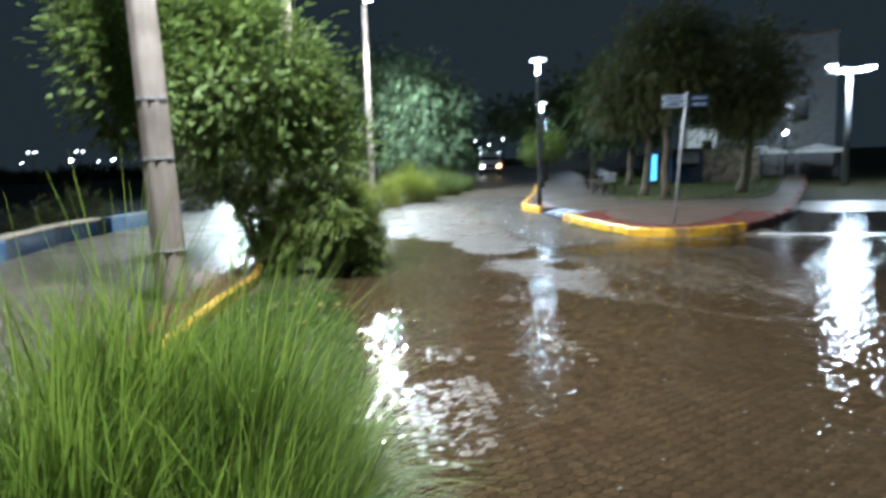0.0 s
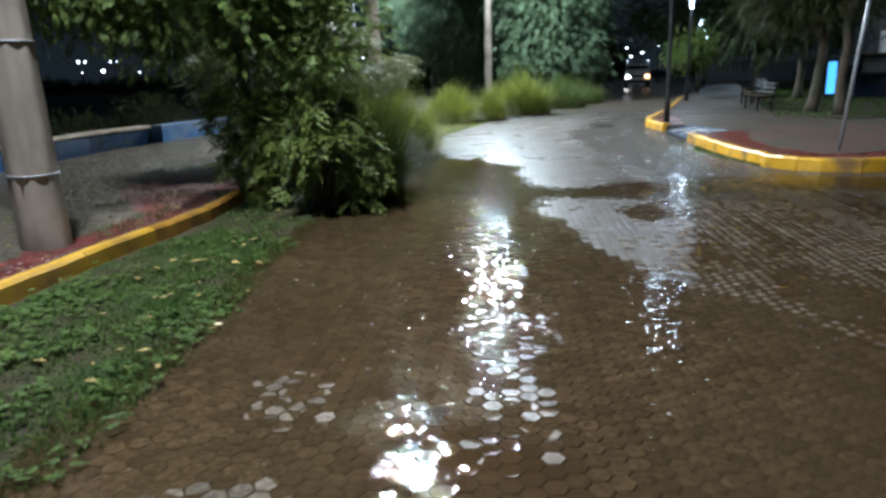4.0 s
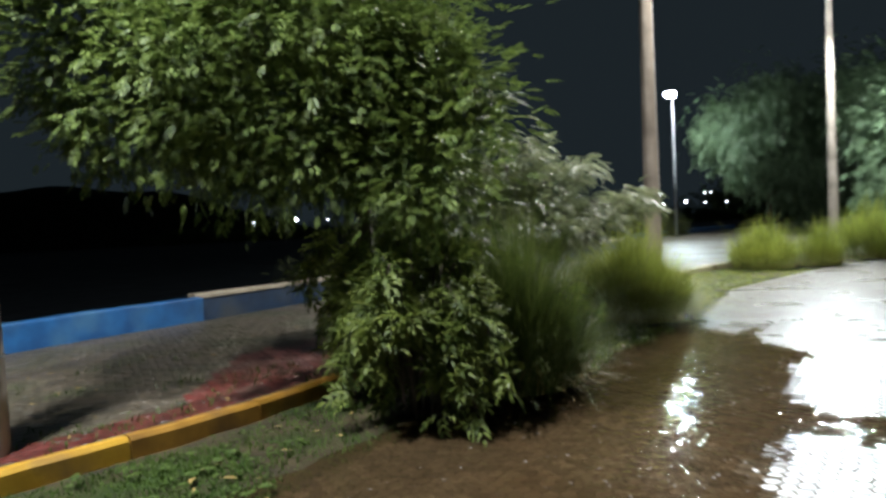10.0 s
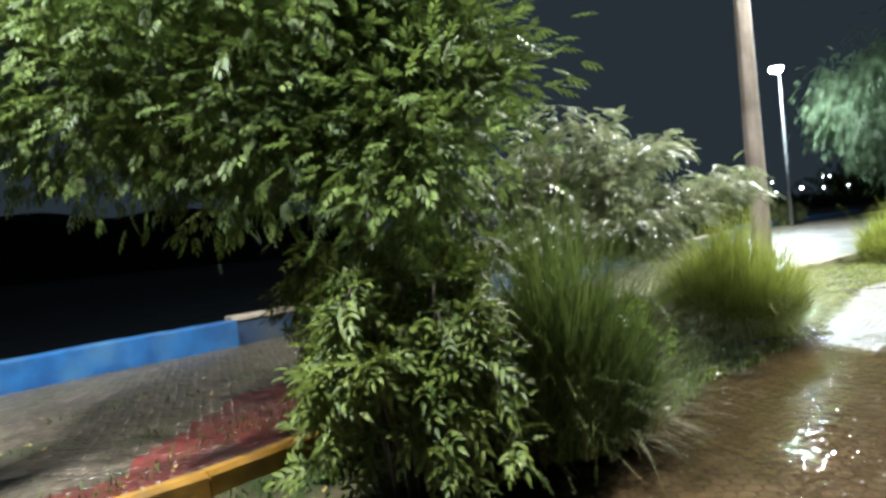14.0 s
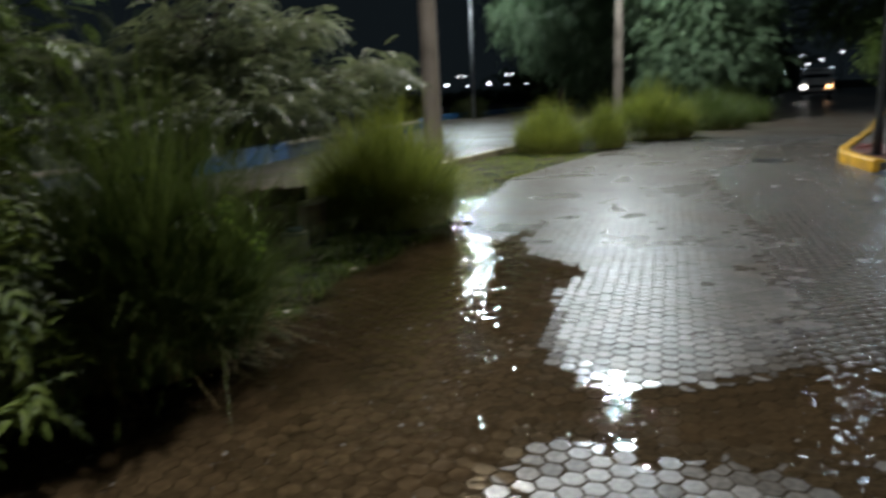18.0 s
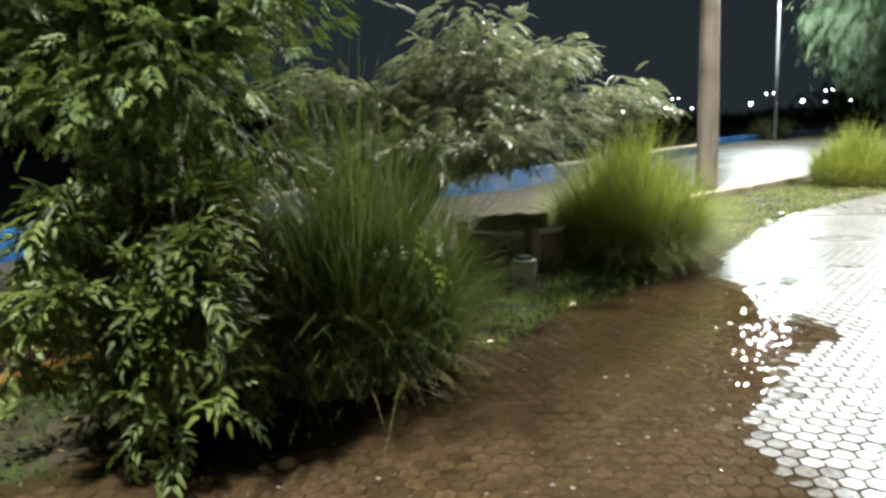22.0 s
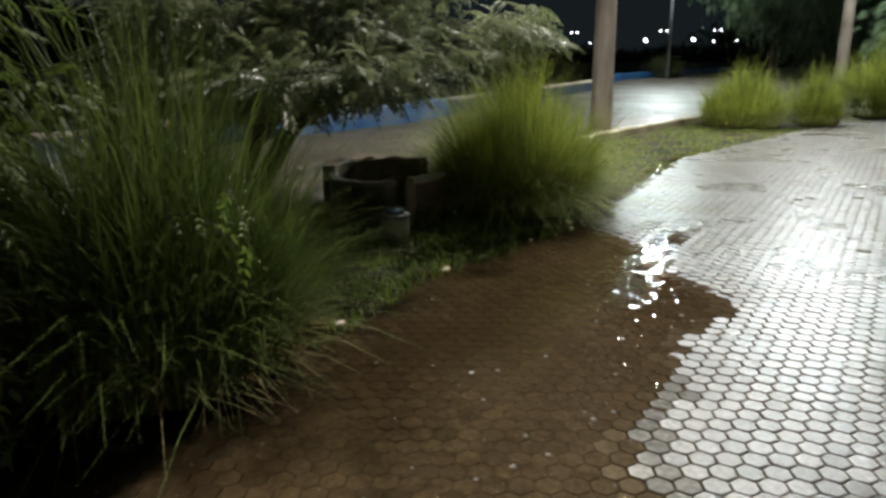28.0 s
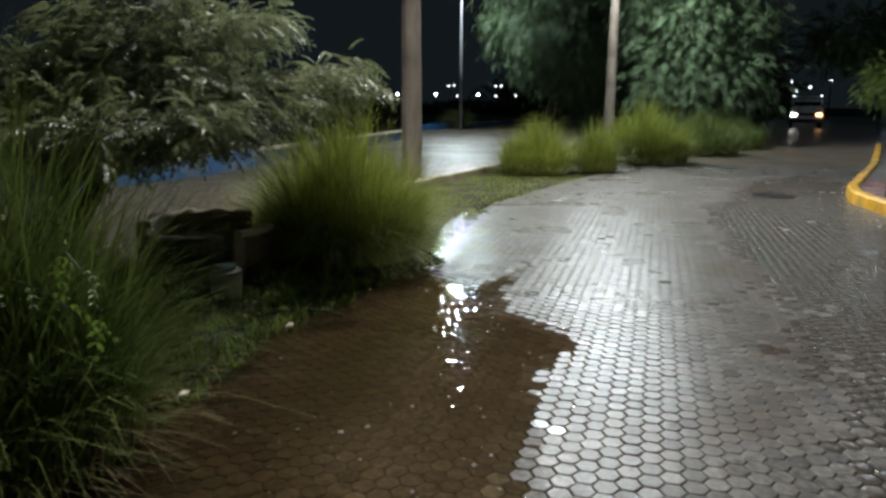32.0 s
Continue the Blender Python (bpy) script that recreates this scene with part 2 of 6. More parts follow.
LEAF_A = leafy("broad_leaf", (0.026, 0.052, 0.011), (0.130, 0.175, 0.039), 0.5, 0.35, spec=0.2)
LEAF_SHRUB = leafy("shrub_leaf", (0.032, 0.058, 0.011), (0.145, 0.180, 0.036), 0.5, 0.3, spec=0.25)
LEAF_B = leafy("feather_leaf", (0.055, 0.075, 0.032), (0.26, 0.29, 0.145), 0.38, 0.42, spec=0.55)
LEAF_FAR = leafy("weeping_leaf", (0.045, 0.080, 0.040), (0.140, 0.200, 0.105), 0.6, spec=0.25)
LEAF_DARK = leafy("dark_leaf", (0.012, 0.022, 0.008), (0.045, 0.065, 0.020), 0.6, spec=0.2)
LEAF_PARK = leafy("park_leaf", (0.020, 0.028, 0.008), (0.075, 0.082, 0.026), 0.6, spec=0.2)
GRASS_TALL = leafy("tall_grass", (0.076, 0.118, 0.019), (0.39, 0.43, 0.082), 0.5, 0.4, spec=0.35)
GRASS_FRESH = leafy("fresh_grass", (0.055, 0.115, 0.014), (0.23, 0.31, 0.05), 0.5, 0.4, spec=0.3)
GRASS_DARK = leafy("reed_grass", (0.028, 0.060, 0.011), (0.155, 0.20, 0.046), 0.45, 0.35, spec=0.4)
GRASS_LOW = leafy("low_weeds", (0.020, 0.050, 0.008), (0.086, 0.135, 0.028), 0.7, 0.25, 6.0, spec=0.15)
CLOVER = leafy("clover_leaf", (0.022, 0.052, 0.009), (0.098, 0.150, 0.030), 0.6, 0.25, 6.0, spec=0.2)
GRASS_DRY = leafy("dry_grass", (0.16, 0.11, 0.035), (0.36, 0.27, 0.10), 0.6, 0.2)
LAMP_WHITE = glow("lamp_lens", (0.62, 0.82, 1.0), 12)
LAMP_HOOD = glow("lamp_hood", (0.80, 0.93, 1.0), 2.5)
LAMP_BIG = glow("flood_lens", (0.86, 0.96, 1.0), 220)
LAMP_MAST = glow("mast_lens", (0.80, 0.93, 1.0), 40)
LAMP_FAR = glow("far_globe", (0.90, 0.97, 0.98), 11)
LAMP_FAINT = glow("far_faint_globe", (0.90, 0.97, 1.0), 5)
HEADLIGHT = glow("headlight_lens", (1.0, 0.95, 0.85), 9)
INDICATOR = glow("orange_lens", (1.0, 0.55, 0.25), 5)


def math_node(nt, op, a, b=None, c=None):
    n = nt.nodes.new("ShaderNodeMath")
    n.operation = op
    for sock, v in zip(n.inputs, (a, b, c)):
        if isinstance(v, (int, float)):
            sock.default_value = v
        elif v is not None:
            nt.links.new(v, sock)
    return n.outputs[0]


def drop_rings(nt, scale, waves, share):
    """Rings round the places where drops have fallen: a few of the cells hold one each."""
    tc = nt.nodes.new("ShaderNodeTexCoord")
    vo = node(nt, "ShaderNodeTexVoronoi", Scale=scale)
    vo.voronoi_dimensions = "2D"
    nt.links.new(tc.outputs["Object"], vo.inputs["Vector"])
    d = vo.outputs["Distance"]
    fade = math_node(nt, "MAXIMUM", math_node(nt, "SUBTRACT", 1.0, math_node(nt, "MULTIPLY", d, 2.2)), 0.0)
    wave = math_node(nt, "SINE", math_node(nt, "MULTIPLY", d, 2 * math.pi * waves))
    sep = nt.nodes.new("ShaderNodeSeparateColor")
    nt.links.new(vo.outputs["Color"], sep.inputs[0])
    fallen = math_node(nt, "LESS_THAN", sep.outputs[0], share)
    return math_node(nt, "MULTIPLY", math_node(nt, "MULTIPLY", wave, fade), fallen)


def water_material():
    m, nt, b = material("muddy_rain_water")
    nt.nodes.remove(b)
    n1, n2 = grain(nt, 11.0, 0.3), grain(nt, 24.0, 0.0)
    h = math_node(nt, "MULTIPLY_ADD", n1.outputs["Fac"], 0.75, math_node(nt, "MULTIPLY", n2.outputs["Fac"], 0.22))
    h = math_node(nt, "MULTIPLY_ADD", drop_rings(nt, 5.5, 2.6, 0.42), 0.22, h)
    h = math_node(nt, "MULTIPLY_ADD", drop_rings(nt, 9.0, 2.2, 0.25), 0.14, h)
    bp = node(nt, "ShaderNodeBump", Strength=1.0, Distance=0.010)
    nt.links.new(h, bp.inputs["Height"])
    gloss = node(nt, "ShaderNodeBsdfGlossy", Roughness=0.015)
    fr = node(nt, "ShaderNodeFresnel", IOR=1.33)
    for n in (gloss, fr):
        nt.links.new(bp.outputs["Normal"], n.inputs["Normal"])
    clear = nt.nodes.new("ShaderNodeBsdfTransparent")
    clear.inputs["Color"].default_value = (0.89, 0.79, 0.64, 1)
    silt = nt.nodes.new("ShaderNodeBsdfDiffuse")
    silt.inputs["Color"].default_value = (0.058, 0.039, 0.020, 1)
    # silt: the water is cloudier in some places than in others
    n3 = grain(nt, 0.5, 3.0)
    cl = node(nt, "ShaderNodeMapRange", From_Min=0.35, From_Max=0.65, To_Min=0.20, To_Max=0.50)
    nt.links.new(n3.outputs["Fac"], cl.inputs["Value"])
    body, top = nt.nodes.new("ShaderNodeMixShader"), nt.nodes.new("ShaderNodeMixShader")
    for mx, fac, lo, hi in ((body, cl.outputs["Result"], clear, silt), (top, fr.outputs[0], body, gloss)):
        nt.links.new(fac, mx.inputs[0])
        nt.links.new(lo.outputs[0], mx.inputs[1])
        nt.links.new(hi.outputs[0], mx.inputs[2])
    nt.links.new(top.outputs[0], nt.nodes["Material Output"].inputs["Surface"])
    return m


WATER = water_material()
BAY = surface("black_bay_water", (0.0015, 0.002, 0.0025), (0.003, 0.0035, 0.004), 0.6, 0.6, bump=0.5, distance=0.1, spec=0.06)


def hex_road_material(name, relief, rough0, rough1, tone=1.0, stretch=None):
    """Pavers too far off to be meshes: hexagonal joints as relief and dark lines."""
    m, nt, b = material(name)
    tc = nt.nodes.new("ShaderNodeTexCoord")
    mp = nt.nodes.new("ShaderNodeMapping")
    mp.inputs["Rotation"].default_value = (0, 0, radians(-13))
    nt.links.new(tc.outputs["Object"], mp.inputs["Vector"])
    br = node(nt, "ShaderNodeTexBrick", Scale=1.0)
    br.inputs["Mortar Size"].default_value, br.inputs["Brick Width"].default_value, br.inputs["Row Height"].default_value = 0.012, 0.095, 0.083
    br.inputs["Color1"].default_value, br.inputs["Color2"].default_value = (0.16 * tone, 0.135 * tone, 0.11 * tone, 1), (0.11 * tone, 0.092 * tone, 0.075 * tone, 1)
    br.inputs["Mortar"].default_value = (0.04, 0.03, 0.02, 1)
    sw = nt.nodes.new("ShaderNodeMapping")
    sw.inputs["Rotation"].default_value = (0, 0, radians(90))
    nt.links.new(mp.outputs["Vector"], sw.inputs["Vector"])
    nt.links.new(sw.outputs["Vector"], br.inputs["Vector"])
    n2, n3 = grain(nt, 0.6, 4.0, stretch=stretch), grain(nt, 25.0, 4.0)
    c = mixed(nt, br.outputs["Color"], (0.09 * tone, 0.062 * tone, 0.04 * tone), ramp(nt, n2.outputs["Fac"], [(0.45, (0, 0, 0)), (0.65, (1, 1, 1))]).outputs["Color"])
    nt.links.new(c, b.inputs["Base Color"])
    mr = node(nt, "ShaderNodeMapRange", To_Min=rough0, To_Max=rough1)
    nt.links.new(n2.outputs["Fac"], mr.inputs["Value"])
    nt.links.new(mr.outputs["Result"], b.inputs["Roughness"])
    a = nt.nodes.new("ShaderNodeMath")
    a.operation = "MULTIPLY_ADD"
    nt.links.new(n3.outputs["Fac"], a.inputs[0])
    a.inputs[1].default_value = 0.5
    inv = nt.nodes.new("ShaderNodeMath")
    inv.operation = "SUBTRACT"
    inv.inputs[0].default_value = 1.0
    nt.links.new(br.outputs["Fac"], inv.inputs[1])
    nt.links.new(inv.outputs[0], a.inputs[2])
    bumped(nt, b, a.outputs[0], relief, 0.008)
    return m


ROAD = hex_road_material("far_wet_pavers", 0.35, 0.22, 0.5)
PATH_BLOCKS = hex_road_material("wet_path_blocks", 1.0, 0.14, 0.66, 0.75)
WALK_BLOCKS = hex_road_material("soaked_walkway_blocks", 0.5, 0.24, 0.75, 0.6, (0.6, 1.6, 1))
# pale colour for the domes that stand in for glints on the water
GLINT = surface("pale_glint", (0.16, 0.14, 0.12), (0.30, 0.27, 0.24), 0.10, 40, bump=0.0)


# ---- mesh helpers ----
def thing(name, place=(0, 0, 0), label="", category="", group="", kind="", turn=0):
    ob = new(name)
    ob.matrix_world = pose(*place, 0, 0, turn)
    ob.empty_display_size = 0.1
    return tagged(ob, label, category, group, kind)


def shown(name, verts, faces, mat, parent=None, label="", smooth=False):
    """A mesh object from vertices and faces; faces are rows of 3 or 4 indices, or lists of any length."""
    me = bpy.data.meshes.new(name)
    me.from_pydata([tuple(v) for v in verts] if not isinstance(verts, np.ndarray) else verts.tolist(), [], faces.tolist() if isinstance(faces, np.ndarray) else faces)
    if smooth:
        me.polygons.foreach_set("use_smooth", [True] * len(me.polygons))
    me.materials.append(mat)
    ob = new(name, me)
    ob.parent = parent
    if label:
        ob["label"] = label
    return ob


def part(name, bm, mat, parent=None, label="", smooth=False):
    me = bpy.data.meshes.new(name)
    for f in bm.faces:
        f.smooth = smooth
    bm.to_mesh(me)
    bm.free()
    me.materials.append(mat)
    ob = new(name, me)
    ob.parent = parent
    if label:
        ob["label"] = label
    return ob


def box(w, d, h, at=(0, 0, 0), bevel=0.01, turn=0, tilt=(0, 0)):
    """A bevelled block of that width, depth and height, standing on at."""
    bm = bmesh.new()
    bmesh.ops.create_cube(bm, size=1, matrix=pose(*at, tilt[0], tilt[1], turn) @ Matrix.Translation((0, 0, h / 2)) @ Matrix.Diagonal((w, d, h, 1)))
    if bevel:
        bmesh.ops.bevel(bm, geom=bm.edges[:], offset=min(bevel, 0.4 * min(w, d, h)), segments=2, affect="EDGES")
    return bm


def lathe(profile, sides=20, at=(0, 0, 0)):
    """A turned body from (radius, height) rows, closed where the radius is 0."""
    bm = bmesh.new()
    rings = []
    for r, z in profile:
        rings.append([bm.verts.new((at[0] + r * math.cos(2 * math.pi * k / sides), at[1] + r * math.sin(2 * math.pi * k / sides), at[2] + z)) for k in range(sides)])
    for a, b in zip(rings, rings[1:]):
        for k in range(sides):
            bm.faces.new((a[k], a[(k + 1) % sides], b[(k + 1) % sides], b[k]))
    bm.faces.new(rings[0][::-1])
    bm.faces.new(rings[-1])
    return bm


def tube_data(points, radii, sides=8):
    points = [Vector(p) for p in points]
    verts, faces = [], []
    for i, (p, r) in enumerate(zip(points, radii)):
        d = (points[min(i + 1, len(points) - 1)] - points[max(i - 1, 0)]).normalized()
        side = d.cross(Vector((0.31, 0.2, 0.93))).normalized()
        up = side.cross(d)
        for k in range(sides):
            a = 2 * math.pi * k / sides
            verts.append(p + r * (math.cos(a) * side + math.sin(a) * up))
    for i in range(len(points) - 1):
        for k in range(sides):
            faces.append((i * sides + k, i * sides + (k + 1) % sides, (i + 1) * sides + (k + 1) % sides, (i + 1) * sides + k))
    faces.append(tuple(range(sides))[::-1])
    faces.append(tuple(range((len(points) - 1) * sides, len(points) * sides)))
    return verts, faces


def tube(name, points, radii, mat, parent=None, sides=10, label=""):
    v, f = tube_data(points, radii, sides)
    return shown(name, v, f, mat, parent, label, smooth=True)


def joined(pieces):
    verts, faces, n = [], [], 0
    for v, f in pieces:
        verts += [tuple(p) for p in v]
        faces += [tuple(i + n for i in q) for q in f]
        n += len(v)
    return verts, faces


def prism(name, outline, z0, z1, mat, parent=None, label="", bevel=0.0):
    bm = bmesh.new()
    top = bm.faces.new([bm.verts.new((x, y, z1)) for x, y in outline])
    top.normal_update()
    if top.normal.z < 0:
        top.normal_flip()
    low = bmesh.ops.extrude_face_region(bm, geom=[top])
    bmesh.ops.translate(bm, vec=(0, 0, z0 - z1), verts=[v for v in low["geom"] if isinstance(v, bmesh.types.BMVert)])
    bmesh.ops.recalc_face_normals(bm, faces=bm.faces[:])
    if bevel:
        edges = [e for e in bm.edges if all(abs(v.co.z - z1) < 1e-5 for v in e.verts)]
        bmesh.ops.bevel(bm, geom=edges, offset=bevel, segments=2, affect="EDGES")
    return part(name, bm, mat, parent, label)


def scattered(template, where, along, up, size):
    """Copies of a small triangle mesh: template = (verts, faces); along: the way its x axis points; up: about the way its z axis points."""
    tv, tf = template
    x = along / np.linalg.norm(along, axis=1, keepdims=True)
    y = np.cross(up, x)
    y /= np.linalg.norm(y, axis=1, keepdims=True) + 1e-9
    z = np.cross(x, y)
    r = np.stack([x, y, z], 2)
    v = np.einsum("kij,nj->kni", r, tv) * np.reshape(size, (-1, 1, 1)) + where[:, None, :]
    f = tf[None] + (np.arange(len(where)) * len(tv))[:, None, None]
    return v.reshape(-1, 3), f.reshape(-1, tf.shape[1])


def fast(name, verts, faces, mat, parent=None, label=""):
    me = bpy.data.meshes.new(name)
    n, k = len(faces), faces.shape[1]
    me.vertices.add(len(verts))
    me.vertices.foreach_set("co", np.asarray(verts, np.float32).ravel())
    me.loops.add(n * k)
    me.loops.foreach_set("vertex_index", np.asarray(faces, np.int32).ravel())
    me.polygons.add(n)
    me.polygons.foreach_set("loop_start", np.arange(0, n * k, k, dtype=np.int32))
    me.update(calc_edges=True)
    me.materials.append(mat)
    ob = new(name, me)
    ob.parent = parent
    if label:
        ob["label"] = label
    return ob


def stack(pieces):
    vs, fs, n = [], [], 0
    for v, f in pieces:
        vs.append(v)
        fs.append(f + n)
        n += len(v)
    return np.concatenate(vs), np.concatenate(fs)


def spray(pairs, leaf, width, droop=0.25, lean=0.5, lift=0.1, fine=False, plain=False):
    """A compound leaf one unit long: a thin stalk with pairs of pointed leaflets, folded along their middle and bent at the tip."""
    v, f = [], []
    for k in range(2 * pairs + 1):
        s = 1 if k % 2 else -1
        u = 0.18 + 0.80 * (k // 2) / pairs
        base = np.array([u, 0, -droop * u * u])
        way = np.array([lean, s * 1.0, -0.25]) if k < 2 * pairs else np.array([1.0, 0, -droop * 1.5])
        way = way / np.linalg.norm(way)
        side = np.array([way[1], -way[0], 0]) if k < 2 * pairs else np.array([0, 1.0, 0])
        side = side / np.linalg.norm(side)
        l = leaf * (1 - 0.35 * abs(u - 0.5))
        n = len(v)
        if fine:
            up, a, c = np.array([0, 0, lift * l]), base + 0.3 * l * way, base + 0.68 * l * way - [0, 0, 0.06 * l]
            v += [base, a + width * side + up, a, a - width * side + up, c + 0.75 * width * side + up, c, c - 0.75 * width * side + up, base + l * way - [0, 0, 0.22 * l]]
            f += [(n, n + 2, n + 1), (n, n + 3, n + 2), (n + 1, n + 2, n + 4), (n + 4, n + 2, n + 5), (n + 2, n + 3, n + 5), (n + 5, n + 3, n + 6), (n + 4, n + 5, n + 7), (n + 5, n + 6, n + 7)]
        elif plain:
            mid = base + 0.45 * l * way
            v += [base, mid + width * side + [0, 0, lift * l], base + l * way - [0, 0, 0.15 * l], mid - width * side + [0, 0, lift * l]]
            f += [(n, n + 2, n + 1), (n, n + 3, n + 2)]
        else:
            mid = base + 0.45 * l * way
            v += [base, mid + width * side + [0, 0, lift * l], base + l * way - [0, 0, 0.15 * l], mid - width * side + [0, 0, lift * l], mid]
            f += [(n, n + 4, n + 1), (n + 1, n + 4, n + 2), (n, n + 3, n + 4), (n + 4, n + 3, n + 2)]
    n = len(v)
    v += [np.array([0, 0.006, 0]), np.array([0, -0.006, 0]), np.array([1, 0, -droop])]
    f += [(n, n + 1, n + 2)]
    return np.array(v), np.array(f)


def crown_points(rng, blobs, count, clumps=60, loose=0.28, shell=0.6):
    """Leaf places gathered in clumps on the outside of some ellipsoids: rows of (centre, radii). Returns places and outward ways."""
    weights = np.array([b[1][0] * b[1][1] + b[1][2] * b[1][0] for b in blobs])
    pick = rng.choice(len(blobs), clumps, p=weights / weights.sum())
    ways = rng.normal(size=(clumps, 3))
    ways /= np.linalg.norm(ways, axis=1, keepdims=True)
    depth = shell + (1 - shell) * rng.random(clumps) ** 0.5
    c = np.array([b[0] for b in blobs])[pick] + ways * np.array([b[1] for b in blobs])[pick] * depth[:, None] * rng.uniform(0.8, 1.12, (clumps, 1))
    k = rng.integers(0, clumps, count)
    off = rng.normal(size=(count, 3)) * loose * (0.6 + 0.8 * rng.random((clumps, 1)))[k]
    return c[k] + off, ways[k] * 0.7 + off / loose * 0.5


def foliage(rng, name, blobs, count, size, template, mat, parent, clumps=60, loose=0.28, droop=0.5, shell=0.6, label="", level=1.0):
    p, w = crown_points(rng, blobs, count, clumps, loose, shell)
    w = (w + rng.normal(size=w.shape) * 0.45) * [1, 1, level] + [0, 0, -droop]
    up = rng.normal(size=w.shape) * 0.35 + [0, 0, 1.0]
    p[:, 2] = np.maximum(p[:, 2], 0.12)
    v, f = scattered(template, p, w, up, size * rng.uniform(0.6, 1.25, count))
    return fast(name, v, f, mat, parent, label)


def limbs(rng, base, top_points, trunk_top, r0, mat, parent, sides=10, bend=0.15):
    """A trunk and the limbs that fork from it towards the given points."""
    base, trunk_top = Vector(base), Vector(trunk_top)
    mid = [base.lerp(trunk_top, t) + Vector((rng.normal() * bend * 0.3, rng.normal() * bend * 0.3, 0)) * math.sin(math.pi * t) for t in (0, 0.12, 0.35, 0.6, 0.85, 1)]
    tube("trunk", mid, [r0 * 1.35, r0 * 1.05, r0 * 0.92, r0 * 0.85, r0 * 0.78, r0 * 0.7], mat, parent, sides)
    for p in top_points:
        p = Vector(p)
        start = base.lerp(trunk_top, rng.uniform(0.72, 0.98))
        bow = Vector((rng.normal() * bend, rng.normal() * bend, 0.25))
        pts = [start.lerp(p, t) + bow * math.sin(math.pi * t) for t in (0, 0.25, 0.5, 0.75, 1)]
        tube("limb", pts, [r0 * s for s in (0.55, 0.42, 0.3, 0.18, 0.06)], mat, parent, 7)


def blades(rng, where, height, lean, width=0.007, segs=4, splay=1.0, centre=None, bias=(0, 0, 0)):
    """Grass: one bent, tapering strip a blade."""
    n = len(where)
    a = rng.uniform(0, 2 * math.pi, n)
    way = np.stack([np.cos(a), np.sin(a), 0 * a], 1)
    if centre is not None:
        out = where - np.asarray(centre)
        out[:, 2] = 0
        way = way * 0.8 + splay * out / (np.linalg.norm(out, axis=1, keepdims=True) + 0.05) * rng.uniform(0.2, 1.3, (n, 1))
    way = way + np.asarray(bias)
    way /= np.linalg.norm(way, axis=1, keepdims=True) + 1e-6
    h = np.broadcast_to(height, n) * rng.uniform(0.55, 1.15, n)
    ln = np.broadcast_to(lean, n) * rng.uniform(0.25, 1.4, n)
    h = h / (1 + 0.9 * np.maximum(ln - 0.35, 0))
    side = np.stack([-way[:, 1], way[:, 0], 0 * a], 1)
    turn = rng.uniform(-1, 1, (n, 1))
    side = side + way * turn
    side /= np.linalg.norm(side, axis=1, keepdims=True)
    rows = []
    for k in range(segs + 1):
        t = k / segs
        c = where + way * (ln * h * t**2)[:, None]
        c[:, 2] += h * (t - np.minimum(0.44 * ln, 0.85) * t**3)
        w = width * (1 - t) ** 0.6 * rng.uniform(0.7, 1.3, (n, 1)) if k < segs else 0 * turn + 0.0004
        rows += [c - side * w, c + side * w]
    v = np.stack(rows, 1)
    f = np.array([(2 * k, 2 * k + 1, 2 * k + 3, 2 * k + 2) for k in range(segs)])
    f = f[None] + (np.arange(n) * 2 * (segs + 1))[:, None, None]
    return v.reshape(-1, 3), f.reshape(-1, 4)


# ---- the plan: lines along the road, as x for a given y ----
EDGE_Y = (-12, 0, 3, 5.8, 7.5, 8.6, 10.3, 12.7, 13.9, 15.3, 16.9, 20.3, 25, 29.5, 35, 45, 70, 140)
EDGE_X = (0.9, 0.30, 0.05, -0.55, -1.0, -1.4, -1.8, -1.85, -2.3, -2.4, -2.9, -3.75, -3.8, -3.2, -2.9, -3.2, -5.2, -9)
KERB_Y = (-12, 0, 4.5, 5.9, 6.45, 7.2, 8.2, 8.8, 9.4, 10.0, 10.6, 12, 15, 21.2, 24.5, 30, 40, 60, 140)
KERB_X = (-0.7, -0.95, -1.88, -2.40, -2.50, -2.64, -2.82, -2.90, -2.96, -3.05, -3.22, -3.62, -4.45, -5.80, -6.05, -6.2, -5.9, -6.6, -11)
WALL_Y = (-12, 5, 7, 10.4, 12.2, 15.0, 18.5, 20, 24, 34, 42, 60, 140)
WALL_X = (-5.4, -6.9, -7.35, -8.2, -8.62, -9.4, -9.7, -9.85, -11.2, -14.5, -19, -21, -30)
PATH_Z, ISLE_Z = 0.14, 0.14


def edge_x(y):
    return np.interp(y, EDGE_Y, EDGE_X)


def kerb_x(y):
    return np.interp(y, KERB_Y, KERB_X)


def wall_x(y):
    return np.interp(y, WALL_Y, WALL_X)


